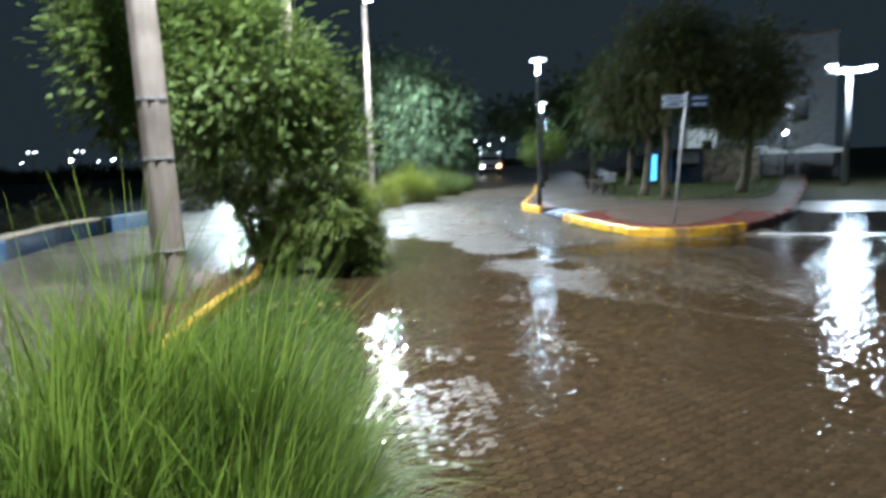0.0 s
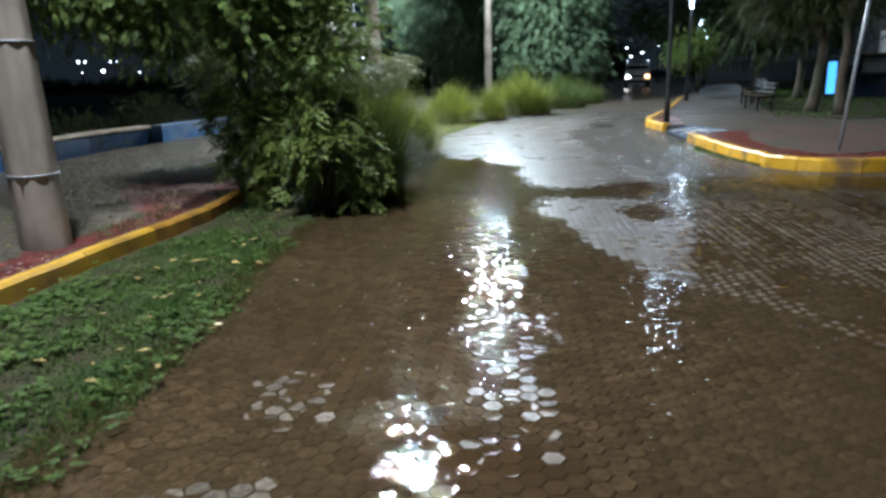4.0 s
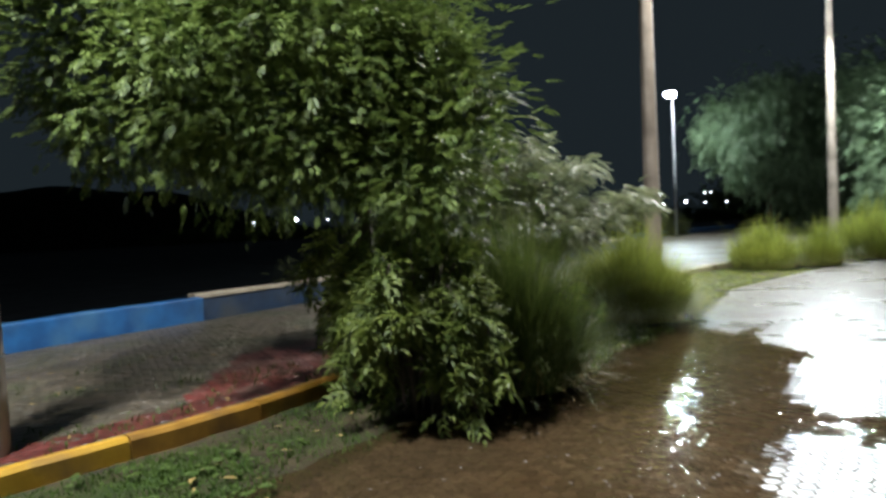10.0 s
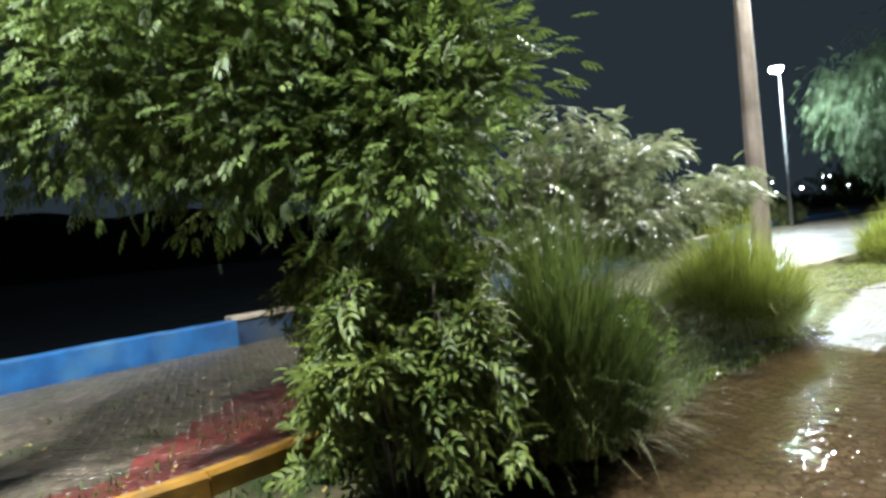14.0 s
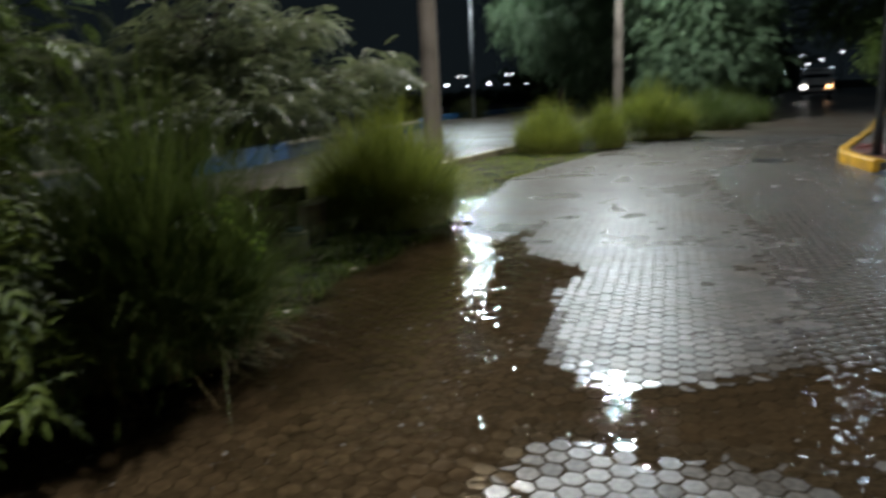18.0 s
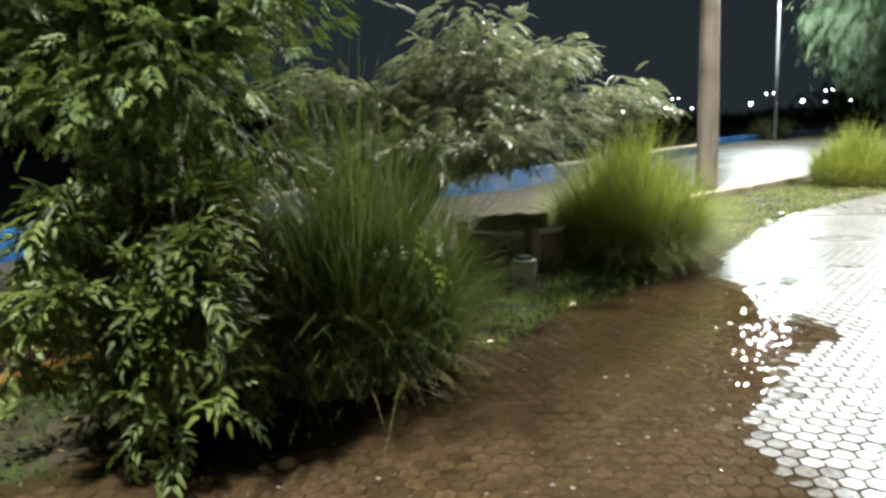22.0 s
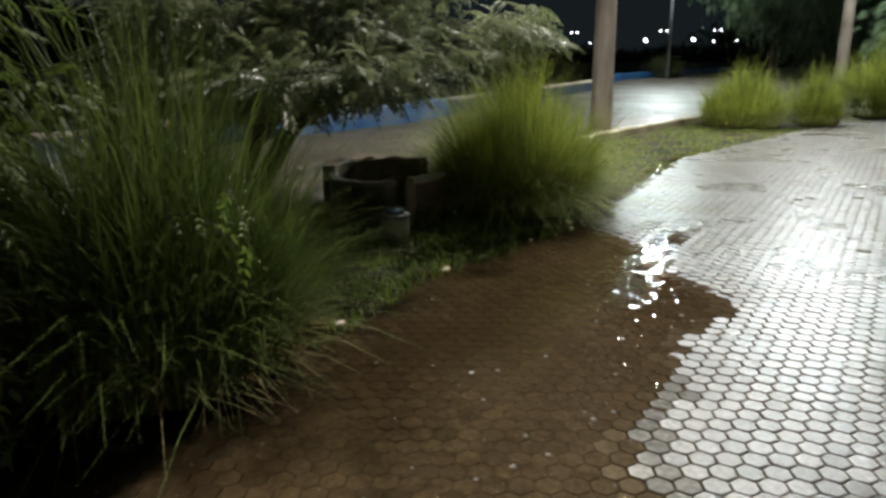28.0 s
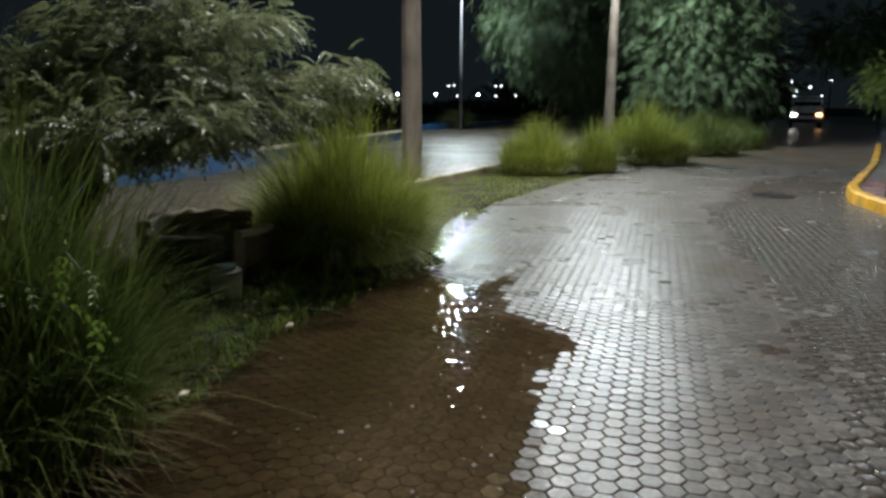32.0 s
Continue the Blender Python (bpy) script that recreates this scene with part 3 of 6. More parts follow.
# the drier humps of the road that rise out of the water
LONG_HUMP = ((-3.9, 20.3), (-2.88, 17.1), (-2.35, 15.88), (-1.82, 15.6), (-1.74, 16.4), (-1.6, 15.75), (-1.3, 15.15), (-0.98, 15.0), (-0.70, 14.88), (-0.62, 14.6), (-0.67, 14.2), (-0.56, 13.85), (-0.45, 13.55), (-0.38, 13.25), (-0.2, 12.95), (0.02, 12.78), (0.3, 12.66), (0.75, 12.95), (1.1, 13.45), (1.85, 13.95), (2.4, 14.9), (3.2, 17), (2.4, 21), (2, 24), (3.5, 60), (8, 140), (-12, 140), (-6, 60), (-5, 30))
NEAR_HUMP = ((0.12, 12.15), (0.09, 11.86), (0.22, 11.33), (0.42, 11.02), (0.66, 10.72), (0.76, 10.4), (0.93, 10.08), (1.01, 9.8), (1.17, 9.58), (1.4, 9.28), (1.6, 8.94), (1.8, 8.8), (2.3, 8.5), (2.9, 7.8), (4.2, 7.4), (4.3, 9.6), (3.4, 11.6), (2.2, 12.4), (1.6, 12.35), (1.2, 12.25), (0.9, 12.3), (0.55, 12.16), (0.43, 12.27), (0.23, 12.25))
# places where the pavers only just reach the surface
SHALLOWS = (((-0.22, 5.5), (0.05, 5.72), (0.33, 5.85), (0.46, 5.5), (0.56, 4.5), (0.4, 4.2), (0.12, 4.3)), ((0.72, 6.97), (0.86, 7.3), (1.22, 6.78), (1.35, 6.23), (1.01, 6.13), (0.85, 6.53)),
            ((0.48, 7.72), (0.66, 8.0), (0.98, 7.95), (1.12, 7.55), (1.0, 7.28), (0.74, 7.26)), ((0.38, 8.9), (0.58, 9.06), (0.70, 8.78), (0.5, 8.74)), ((-0.28, 6.68), (0.08, 6.85), (0.30, 6.22), (-0.04, 6.24)))
SIDE_STREET = ((12, 20), (8.5, 20), (9, 26), (30, 40), (60, 40), (60, 0), (14, 0))
HUMPS = (LONG_HUMP, NEAR_HUMP, SIDE_STREET, *SHALLOWS)


def hump_side(x, y):
    """Metres inside the nearest hump (negative: out in the water)."""
    best = np.full(np.shape(x), -1e9)
    for poly in HUMPS:
        p = np.array(poly)
        q = np.roll(p, -1, 0)
        inside = np.zeros(np.shape(x), bool)
        near = np.full(np.shape(x), 1e9)
        for (ax, ay), (bx, by) in zip(p, q):
            dx, dy = bx - ax, by - ay
            t = np.clip(((x - ax) * dx + (y - ay) * dy) / (dx * dx + dy * dy), 0, 1)
            near = np.minimum(near, np.hypot(x - ax - t * dx, y - ay - t * dy))
            if ay != by:
                inside ^= ((ay > y) != (by > y)) & (x < dx * (y - ay) / dy + ax)
        best = np.maximum(best, np.where(inside, near, -near))
    return best


def hump_height(x, y):
    """The long dry hump rises clear of the water; the small ones barely break the surface."""
    x, y = np.asarray(x), np.asarray(y)
    return np.where((y > 12.5) | (x > 8), 0.0075, np.where((y < 9.1) & (x < 1.45), np.where(y < 6.0, -0.0006, np.where((y > 7.2) & (y < 8.1), 0.0002, -0.0004)), np.where(x > 2.4, -0.0022, np.where(x > 1.85, -0.0012, 0.0035))))


def wobble(x, y):
    return (np.sin(2.1 * x + 1.3 * y) + np.sin(3.7 * x - 2.3 * y + 1.0) + np.sin(7.3 * x + 5.1 * y + 2.0) * 0.6) / 2.6


def soaked(x, y):
    """1 where the pavers stand in a thin film of water, towards the side street."""
    lim = np.interp(y, (8.0, 10.1, 11.6, 12.6, 13.3, 14.3, 16, 18.3, 21, 27), (3.2, 2.5, 1.3, 0.7, 0.8, 0.6, 0.22, -0.5, -1.1, -1.1))
    return np.clip((x - lim) / 0.6, 0, 1) * np.clip((y - 8.2) / 0.8, 0, 1) * np.clip((29 - y) / 4, 0, 1) * (x < 6)


def dips(x, y):
    """Shallow hollows that hold darker pools among the soaked pavers."""
    mid = np.interp(x, (0, 0.6, 1.2, 1.85, 3), (12.42, 12.7, 13.05, 13.5, 14.0))
    half = np.interp(x, (0, 0.5, 1.2, 1.85, 3), (0.12, 0.22, 0.48, 0.7, 0.8))
    u, v = (x - 1.42) * 0.9 + (y - 11.35) * 0.42, (y - 11.35) * 0.9 - (x - 1.42) * 0.42
    return 0.011 * np.clip(1.25 - np.abs(y - mid) / half, 0, 1) + 0.0062 * np.clip(1.5 - np.hypot(u / 0.30, v / 0.44), 0, 1)


def road_z(x, y):
    """The height of the road's pavers over the water, which lies at 0."""
    s = hump_side(x, y)
    up = hump_height(x, y) * np.tanh(np.maximum(s, 0) / 0.3) + 0.0012 * np.minimum(np.maximum(s, 0), 8)
    right = np.clip((np.asarray(x) - 1.6) / 1.5, 0, 1)
    x, y = np.asarray(x), np.asarray(y)
    slope = 0.26 + 0.45 * np.exp(-(((x - 0.5) / 0.5) ** 2) - ((y - 12.4) / 0.6) ** 2)
    down = -(0.013 - 0.008 * right) * np.tanh(np.maximum(-s, 0) / slope)
    film = soaked(x, y)
    z = (up + down) * (1 - film) + film * (np.interp(x, (0, 1.6, 2.4), (-0.0002, -0.0007, -0.0016)) + np.interp(y, (12.9, 13.7), (0.0012, 0.0085)))
    return z - dips(x, y) + 0.0009 * wobble(x, y)


def sheet(name, xs, ys, fx, fz, mat, parent=None, label="", smooth=True):
    """A grid: rows at ys; across from u = 0 to 1 by fx(u, y); heights by fz(x, y)."""
    u, y = np.meshgrid(xs, ys)
    x = fx(u, y)
    z = fz(x, y)
    v = np.stack([x, y, z], -1).reshape(-1, 3)
    n, k = len(ys), len(xs)
    i = (np.arange(n - 1)[:, None] * k + np.arange(k - 1)[None]).ravel()
    f = np.stack([i, i + 1, i + 1 + k, i + k], 1)
    ob = fast(name, v, f, mat, parent, label)
    if smooth:
        ob.data.polygons.foreach_set("use_smooth", [True] * len(ob.data.polygons))
    return ob


# ---- ground, road, water ----
rng = np.random.default_rng(11)
tagged(prism("ground", [(-900, -300), (900, -300), (900, 1500), (-900, 1500)], -0.6, -0.12, SOIL), "dark wet earth reaching to the horizon", "ground", kind="structure")
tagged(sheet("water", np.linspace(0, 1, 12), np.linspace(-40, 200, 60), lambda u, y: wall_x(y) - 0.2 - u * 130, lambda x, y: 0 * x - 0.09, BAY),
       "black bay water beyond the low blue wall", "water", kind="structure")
ys = np.concatenate([np.linspace(-10, 0, 12), np.linspace(0.4, 24, 120), np.linspace(25, 140, 60)])
road = tagged(sheet("road", np.linspace(0, 1, 110) ** 1.3, ys, lambda u, y: edge_x(y) - 0.6 + u * (np.interp(y, (-10, 12, 20, 26, 140), (46, 46, 30, 7.5, 14))),
                    lambda x, y: road_z(x, y) - np.where(y < 30.1, 0.011, 0.0) * (x < 5.2), ROAD),
              "wet hexagonal concrete block road, partly under rain water", "road", kind="structure")
# the muddy bed in which the nearer pavers lie
road.data.materials.append(MORTAR)
road.data.polygons.foreach_set("material_index", [int(p.center.y < 29.8 and p.center.x < 5.0) for p in road.data.polygons])
tagged(sheet("puddle", np.linspace(0, 1, 40), np.linspace(-8, 21.4, 60), lambda u, y: edge_x(y) - 0.35 + u * 16, lambda x, y: 0 * x, WATER),
       "shallow muddy brown rain water lying over the road", "puddle", kind="structure")

# left verge: a low uneven bank between the road and the kerb
def verge_z(x, y):
    t = np.clip((edge_x(y) - x) / 0.5, 0, 1)
    return -0.02 + 0.034 * t + 0.010 * wobble(x * 3, y * 3) * t


ys = np.concatenate([np.linspace(-10, 0, 10), np.linspace(0.3, 30, 150), np.linspace(31, 140, 30)])
tagged(sheet("verge", np.linspace(0, 1, 24), ys, lambda u, y: edge_x(y) + 0.05 + u * (kerb_x(y) - edge_x(y) - 0.1), verge_z, SOIL), "muddy grass verge between the road and the kerb", "verge", kind="structure")

# ---- the path by the bay, its red band, and the yellow kerb ----
path = tagged(sheet("path", np.linspace(0, 1, 14), ys, lambda u, y: kerb_x(y) - 0.14 + u * (wall_x(y) - kerb_x(y) + 0.16), lambda x, y: PATH_Z - np.where((y > 3.4) & (y < 26.2), 0.0035, 0.0) + 0.003 * wobble(x, y), PATH_BLOCKS),
              "wet grey-brown path pavers beside the bay wall", "path", kind="structure")


def red_zone(x, y):
    """True where the path is painted red: a band along the kerb that widens beside the tree."""
    d = kerb_x(y) - 0.14 - x
    wide = 0.40 + 1.35 * np.clip((y - 9.5) / 1.5, 0, 1) - 0.9 * np.clip((y - 12) / 1.0, 0, 1) + 0.12 * wobble(2 * x, 2 * y)
    return (d < wide) & (y > 5.4) & (y < 13.5) | (d < 0.75) & ((np.abs(y - 18.6) < 1.1) | (np.abs(y - 24.0) < 1.1))


def kerb_run(parent, points, z0, z1, wide, mat, piece=0.95, gap=0.012, chip=0.012, out=0.0):
    """Kerb stones, one mesh each, laid end to end along a line."""
    pts = [Vector((x, y, 0)) for x, y in points]
    lens = np.cumsum([0] + [(b - a).length for a, b in zip(pts, pts[1:])])
    xs, ys_ = [p.x for p in pts], [p.y for p in pts]
    n = max(1, int(lens[-1] / piece))
    for k in range(n):
        s0, s1 = lens[-1] * k / n + gap / 2, lens[-1] * (k + 1) / n - gap / 2
        bm = bmesh.new()
        rows = []
        for s in np.linspace(s0, s1, 4):
            p = Vector((np.interp(s, lens, xs), np.interp(s, lens, ys_), 0))
            q = Vector((np.interp(s + 0.05, lens, xs), np.interp(s + 0.05, lens, ys_), 0)) - Vector((np.interp(s - 0.05, lens, xs), np.interp(s - 0.05, lens, ys_), 0))
            side = Vector((-q.y, q.x, 0)).normalized()
            j = rng.normal() * chip * 0.3
            prof = [(0, z0), (0.01, z1 - 0.03 + j), (0.035, z1 + j), (wide - 0.03, z1 + j), (wide, z1 - 0.025), (wide, z0)]
            rows.append([bm.verts.new(p + side * (a - out) + Vector((0, 0, b))) for a, b in prof])
        for a, b in zip(rows, rows[1:]):
            for i in range(5):
                bm.faces.new((a[i], a[i + 1], b[i + 1], b[i]))
        bm.faces.new(rows[0])
        bm.faces.new(rows[-1][::-1])
        bmesh.ops.recalc_face_normals(bm, faces=bm.faces[:])
        part("kerb_stone", bm, mat, parent)


kerb_left = thing("kerb", label="worn yellow-painted concrete kerb along the grass verge", category="kerb", kind="structure")
yy = np.concatenate([np.arange(-6, 30, 0.5), np.arange(30, 44, 2)])
kerb_run(kerb_left, [(kerb_x(y), y) for y in yy if y <= 9.1], -0.06, 0.165, 0.13, KERB_WORN)
kerb_mid = thing("kerb", label="dirty ochre-painted kerb beside the shrub and the tree", category="kerb", kind="structure")
kerb_run(kerb_mid, [(kerb_x(y), y) for y in yy if 9 <= y <= 17], -0.06, 0.165, 0.13, KERB_OCHRE)
kerb_far = thing("kerb", label="faded cream-painted kerb farther along the verge", category="kerb", kind="structure")
kerb_run(kerb_far, [(kerb_x(y), y) for y in yy if y >= 17], -0.06, 0.16, 0.14, KERB_PALE)

# ---- low bay wall, in painted sections ----
def wall_section(y0, y1, high, thick, mat, label, cap=None, inset=0.0):
    w = thing("bay_wall", label=label, category="wall", kind="structure")
    n = max(2, int((y1 - y0) / 0.8))
    yy = np.linspace(y0, y1, n)
    for name, lo, hi, t0, t1, m in (("wall_body", 0.0, high, 0.0, thick, mat), ("coping", high, high + 0.06, -0.03, thick + 0.03, cap)):
        if m is None:
            continue
        bm = bmesh.new()
        rows = []
        for y in yy:
            x = wall_x(y) - inset
            j = rng.normal() * 0.006
            rows.append([bm.verts.new(p) for p in ((x - t0, y, lo), (x - t0, y, hi + j - 0.015), (x - t0 - 0.015, y, hi + j), (x - t1 + 0.015, y, hi + j), (x - t1, y, hi + j - 0.015), (x - t1, y, lo))])
        for a, b in zip(rows, rows[1:]):
            for i in range(5):
                bm.faces.new((a[i], a[i + 1], b[i + 1], b[i]))
        bm.faces.new(rows[0])
        bm.faces.new(rows[-1])
        bmesh.ops.recalc_face_normals(bm, faces=bm.faces[:])
        part(name, bm, m, w)
    return w


wall_section(-10, 4.0, 0.50, 0.25, BLUE_PAINT, "low bright blue painted concrete wall by the bay")
wall_section(4.02, 12.1, 0.50, 0.30, BLUE_PAINT, "low bright blue painted concrete wall with a scuffed pale face")
wall_section(12.12, 17.0, 0.46, 0.25, DARK_BLUE, "low dark blue wall with a beige coping", CAP, 0.32)
wall_section(17.02, 22.0, 0.52, 0.30, FADED_BLUE, "low blue painted wall beyond the grass clumps")
wall_section(22.02, 34.0, 0.45, 0.25, DARK_BLUE, "low dark blue wall beside the wet path", CAP)
wall_section(34.02, 60.0, 0.45, 0.3, BLUE_PAINT, "low blue painted wall far along the path")

# ---- right-hand island and walkway ----
ISLE = [(2.36, 17.45), (2.72, 16.3), (3.05, 15.35), (3.5, 14.95), (4.1, 14.95), (4.76, 15.25), (5.4, 15.75), (6.3, 17.0), (7.4, 18.85), (8.6, 21.5), (10.5, 26), (13, 32), (18, 45), (18, 80), (2.9, 80),
        (2.35, 59), (1.75, 40), (1.35, 30), (0.98, 25.5), (0.88, 24.3), (0.93, 23.3), (1.15, 22.5), (1.39, 21.85), (1.97, 21.98), (2.78, 20.3), (1.95, 19.3)]
tagged(prism("pavement", ISLE, -0.1, ISLE_Z, WALK_BLOCKS), "wet paved walkway inside the yellow kerb", "pavement", kind="structure")
isle_kerb = thing("kerb", label="bright yellow painted kerb round the corner island", category="kerb", kind="structure")
kerb_run(isle_kerb, [(1.95, 19.3), (2.36, 17.45), (2.72, 16.3), (3.05, 15.35), (3.5, 14.95), (4.1, 14.95), (4.76, 15.25), (5.4, 15.75)], -0.05, 0.19, 0.18, KERB_YELLOW, 0.7, out=0.10)
kerb_run(isle_kerb, [(1.75, 40), (1.35, 30), (0.98, 25.5), (0.88, 24.3), (0.93, 23.3), (1.15, 22.5), (1.39, 21.85)], -0.05, 0.19, 0.18, KERB_YELLOW, 0.7, out=0.10)
red_kerb = thing("kerb", label="dull red-brown kerb along the side street", category="kerb", kind="structure")
kerb_run(red_kerb, [(5.45, 15.8), (6.3, 17.0), (7.4, 18.85), (8.6, 21.5), (10.5, 26), (13, 32), (18, 45)], -0.05, 0.17, 0.18, RED_PAINT, 0.9, out=0.10)
tagged(prism("painted_band", [(2.08, 19.3), (2.5, 17.5), (2.95, 16.2), (3.3, 15.4), (3.75, 15.12), (4.1, 15.14), (4.7, 15.42), (5.25, 15.9), (6.1, 17.1), (7.1, 18.8), (6.6, 19.3), (5.2, 17.4), (4.3, 16.6), (3.7, 17.0), (3.2, 18.5), (3.0, 20.3), (2.8, 20.22), (2.1, 19.42)],
             ISLE_Z - 0.02, ISLE_Z + 0.006, RED_PAINT), "dark red painted paving band inside the island kerb", "painted band", kind="structure")
tagged(prism("painted_band", [(1.12, 25.4), (1.02, 24.3), (1.07, 23.4), (1.3, 22.6), (1.8, 22.2), (1.75, 23.4), (1.5, 25.4)], ISLE_Z - 0.02, ISLE_Z + 0.006, RED_PAINT), "dark red painted paving round the lamp foot", "painted band", kind="structure")
tagged(prism("planting_bed", [(2.95, 18.2), (3.35, 16.6), (3.8, 15.85), (4.3, 15.9), (5.0, 16.7), (6.0, 18.3), (6.8, 20.0), (7.1, 21.2), (5.5, 21.8), (3.7, 21.6), (3.2, 20.6)], ISLE_Z - 0.03, ISLE_Z + 0.012, RED_SOIL), "bare red-brown planting bed in the corner island", "planting bed", kind="structure")
lawn = tagged(prism("lawn", [(4.15, 25.0), (5.5, 24.1), (8.6, 24.3), (9.6, 26), (12, 32), (17, 45), (17, 79), (6.5, 79), (5.0, 40), (4.3, 30)], ISLE_Z - 0.03, ISLE_Z + 0.02, SOIL), "dark lawn under the trees", "lawn", kind="structure")
ramp_ob = thing("kerb_ramp", label="sloping kerb ramp painted dark blue with white lines", category="kerb ramp", kind="structure")
bm = bmesh.new()
rv = [bm.verts.new(p) for p in ((1.36, 21.9, 0.012), (1.93, 19.35, 0.012), (2.75, 20.3, ISLE_Z + 0.012), (1.95, 21.95, ISLE_Z + 0.012), (1.36, 21.9, -0.05), (1.93, 19.35, -0.05), (2.75, 20.3, 0.1), (1.95, 21.95, 0.1))]
for q in ((0, 1, 2, 3), (7, 6, 5, 4), (0, 4, 5, 1), (1, 5, 6, 2), (2, 6, 7, 3), (3, 7, 4, 0)):
    bm.faces.new([rv[i] for i in q])
bmesh.ops.recalc_face_normals(bm, faces=bm.faces[:])
part("ramp_slab", bm, DARK_BLUE, ramp_ob)


def ramp_line(a, b, wide):
    """A white painted line on the ramp between two (along, across) places from 0 to 1."""
    c = [Vector(v) for v in ((1.36, 21.9, 0.012), (1.93, 19.35, 0.012), (2.75, 20.3, ISLE_Z + 0.012), (1.95, 21.95, ISLE_Z + 0.012))]
    on = lambda u, v: (c[0].lerp(c[1], u)).lerp(c[3].lerp(c[2], u), v) + Vector((0, 0, 0.006))
    d = Vector((b[0] - a[0], b[1] - a[1])).normalized()
    s = Vector((-d.y, d.x)) * wide
    vs = [on(a[0] + s.x, a[1] + s.y), on(b[0] + s.x, b[1] + s.y), on(b[0] - s.x, b[1] - s.y), on(a[0] - s.x, a[1] - s.y)]
    vs += [v - Vector((0, 0, 0.004)) for v in vs]
    shown("painted_line", vs, [(0, 1, 2, 3), (7, 6, 5, 4), (0, 4, 5, 1), (1, 5, 6, 2), (2, 6, 7, 3), (3, 7, 4, 0)], WHITE_PAINT, ramp_ob)


for a, b in (((0.05, 0.1), (0.95, 0.9)), ((0.5, 0.1), (0.55, 0.9)), ((0.2, 0.35), (0.75, 0.3)), ((0.35, 0.75), (0.9, 0.6)), ((0.15, 0.1), (0.3, 0.8))):
    ramp_line(a, b, 0.014)
tagged(prism("painted_line", [(5.5, 15.1), (9.6, 14.3), (9.62, 14.55), (5.55, 15.3)], 0.0, 0.010, WHITE_PAINT), "white painted stop line on the side street", "painted line", kind="structure")


# ---- concrete lamp poles ----
def concrete_pole(x, y, z0, tall, r0, r1, arm, bands=True, lean=(0, 0)):
    t = thing("lamp_pole", (x, y, z0), "tall weathered grey-brown concrete lamp pole with metal bands", "lamp pole", "concrete poles along the kerb")
    n = 14
    bm = bmesh.new()
    rings = []
    for k in range(n + 1):
        u = k / n
        r = r0 + (r1 - r0) * u
        # an eight-sided, slightly rounded pole
        rings.append([bm.verts.new((lean[0] * u + r * math.cos(a) * (1 + 0.03 * math.cos(8 * a)), lean[1] * u + r * math.sin(a) * (1 + 0.03 * math.cos(8 * a)), -0.1 + (tall + 0.1) * u)) for a in np.linspace(0, 2 * math.pi, 33)[:-1]])
    for a, b in zip(rings, rings[1:]):
        for k in range(32):
            bm.faces.new((a[k], a[(k + 1) % 32], b[(k + 1) % 32], b[k]))
    bm.faces.new(rings[-1])
    part("shaft", bm, CONCRETE, t, smooth=True)
    if bands:
        for h in (0.62, 1.68, 2.35, 4.2):
            u = h / tall
            r = r0 + (r1 - r0) * u + 0.004
            part("band", lathe([(r, h - 0.008), (r + 0.003, h - 0.006), (r + 0.003, h + 0.006), (r, h + 0.008)], 32, (lean[0] * u, lean[1] * u, 0)), GREY_METAL, t, "thin dull steel strap", True)
            part("buckle", box(0.028, 0.014, 0.022, (lean[0] * u + r * 0.35, lean[1] * u - r * 0.94 - 0.006, h - 0.011), 0.003, -20), GREY_METAL, t, "shiny strap buckle")
    top = Vector((lean[0], lean[1], tall - 0.3))
    end = top + Vector((arm[0], arm[1], 0.25))
    tube("arm", [top, top.lerp(end, 0.5) + Vector((0, 0, 0.12)), end], [0.035, 0.03, 0.028], GREY_METAL, t, 8)
    a = math.degrees(math.atan2(arm[1], arm[0]))
    head = part("lamp_head", box(0.62, 0.26, 0.12, (end.x, end.y, end.z - 0.03), 0.04, a), GREY_METAL, t, "flat grey street lamp head")
    part("lens", lathe([(0.01, -0.15), (0.12, -0.14), (0.2, -0.10), (0.235, -0.03), (0.235, 0.0)], 24, (end.x, end.y, end.z - 0.02)), LAMP_BIG, head, "glowing cool white glass bowl", True)
    return t


concrete_pole(-3.39, 8.22, PATH_Z, 7.8, 0.195, 0.13, (1.1, -1.1), lean=(-0.25, 0))
concrete_pole(-6.20, 21.60, PATH_Z, 10.1, 0.19, 0.11, (0.8, -0.3), False)
concrete_pole(-6.92, 36.23, PATH_Z, 9.5, 0.19, 0.11, (0.6, -1.7), False)
mast = thing("floodlight_mast", (-17.84, 44.88, 0), "slender grey floodlight mast by the bay", "lamp post")
tube("mast_pole", [(0, 0, -0.1), (0, 0, 4), (0, 0, 8.2)], [0.09, 0.075, 0.06], GREY_METAL, mast, 10)
tube("arm", [(0, 0, 8.1), (0.25, -0.6, 8.28), (0.5, -1.2, 8.3)], [0.03, 0.028, 0.025], GREY_METAL, mast, 8)
part("lamp_head", box(0.5, 0.5, 0.16, (0.5, -1.2, 8.2), 0.03), GREY_METAL, mast)
part("lens", lathe([(0.01, -0.2), (0.16, -0.18), (0.27, -0.12), (0.31, -0.03), (0.31, 0.02)], 24, (0.5, -1.2, 8.2)), LAMP_BIG, mast, "glowing cool white glass bowl", True)


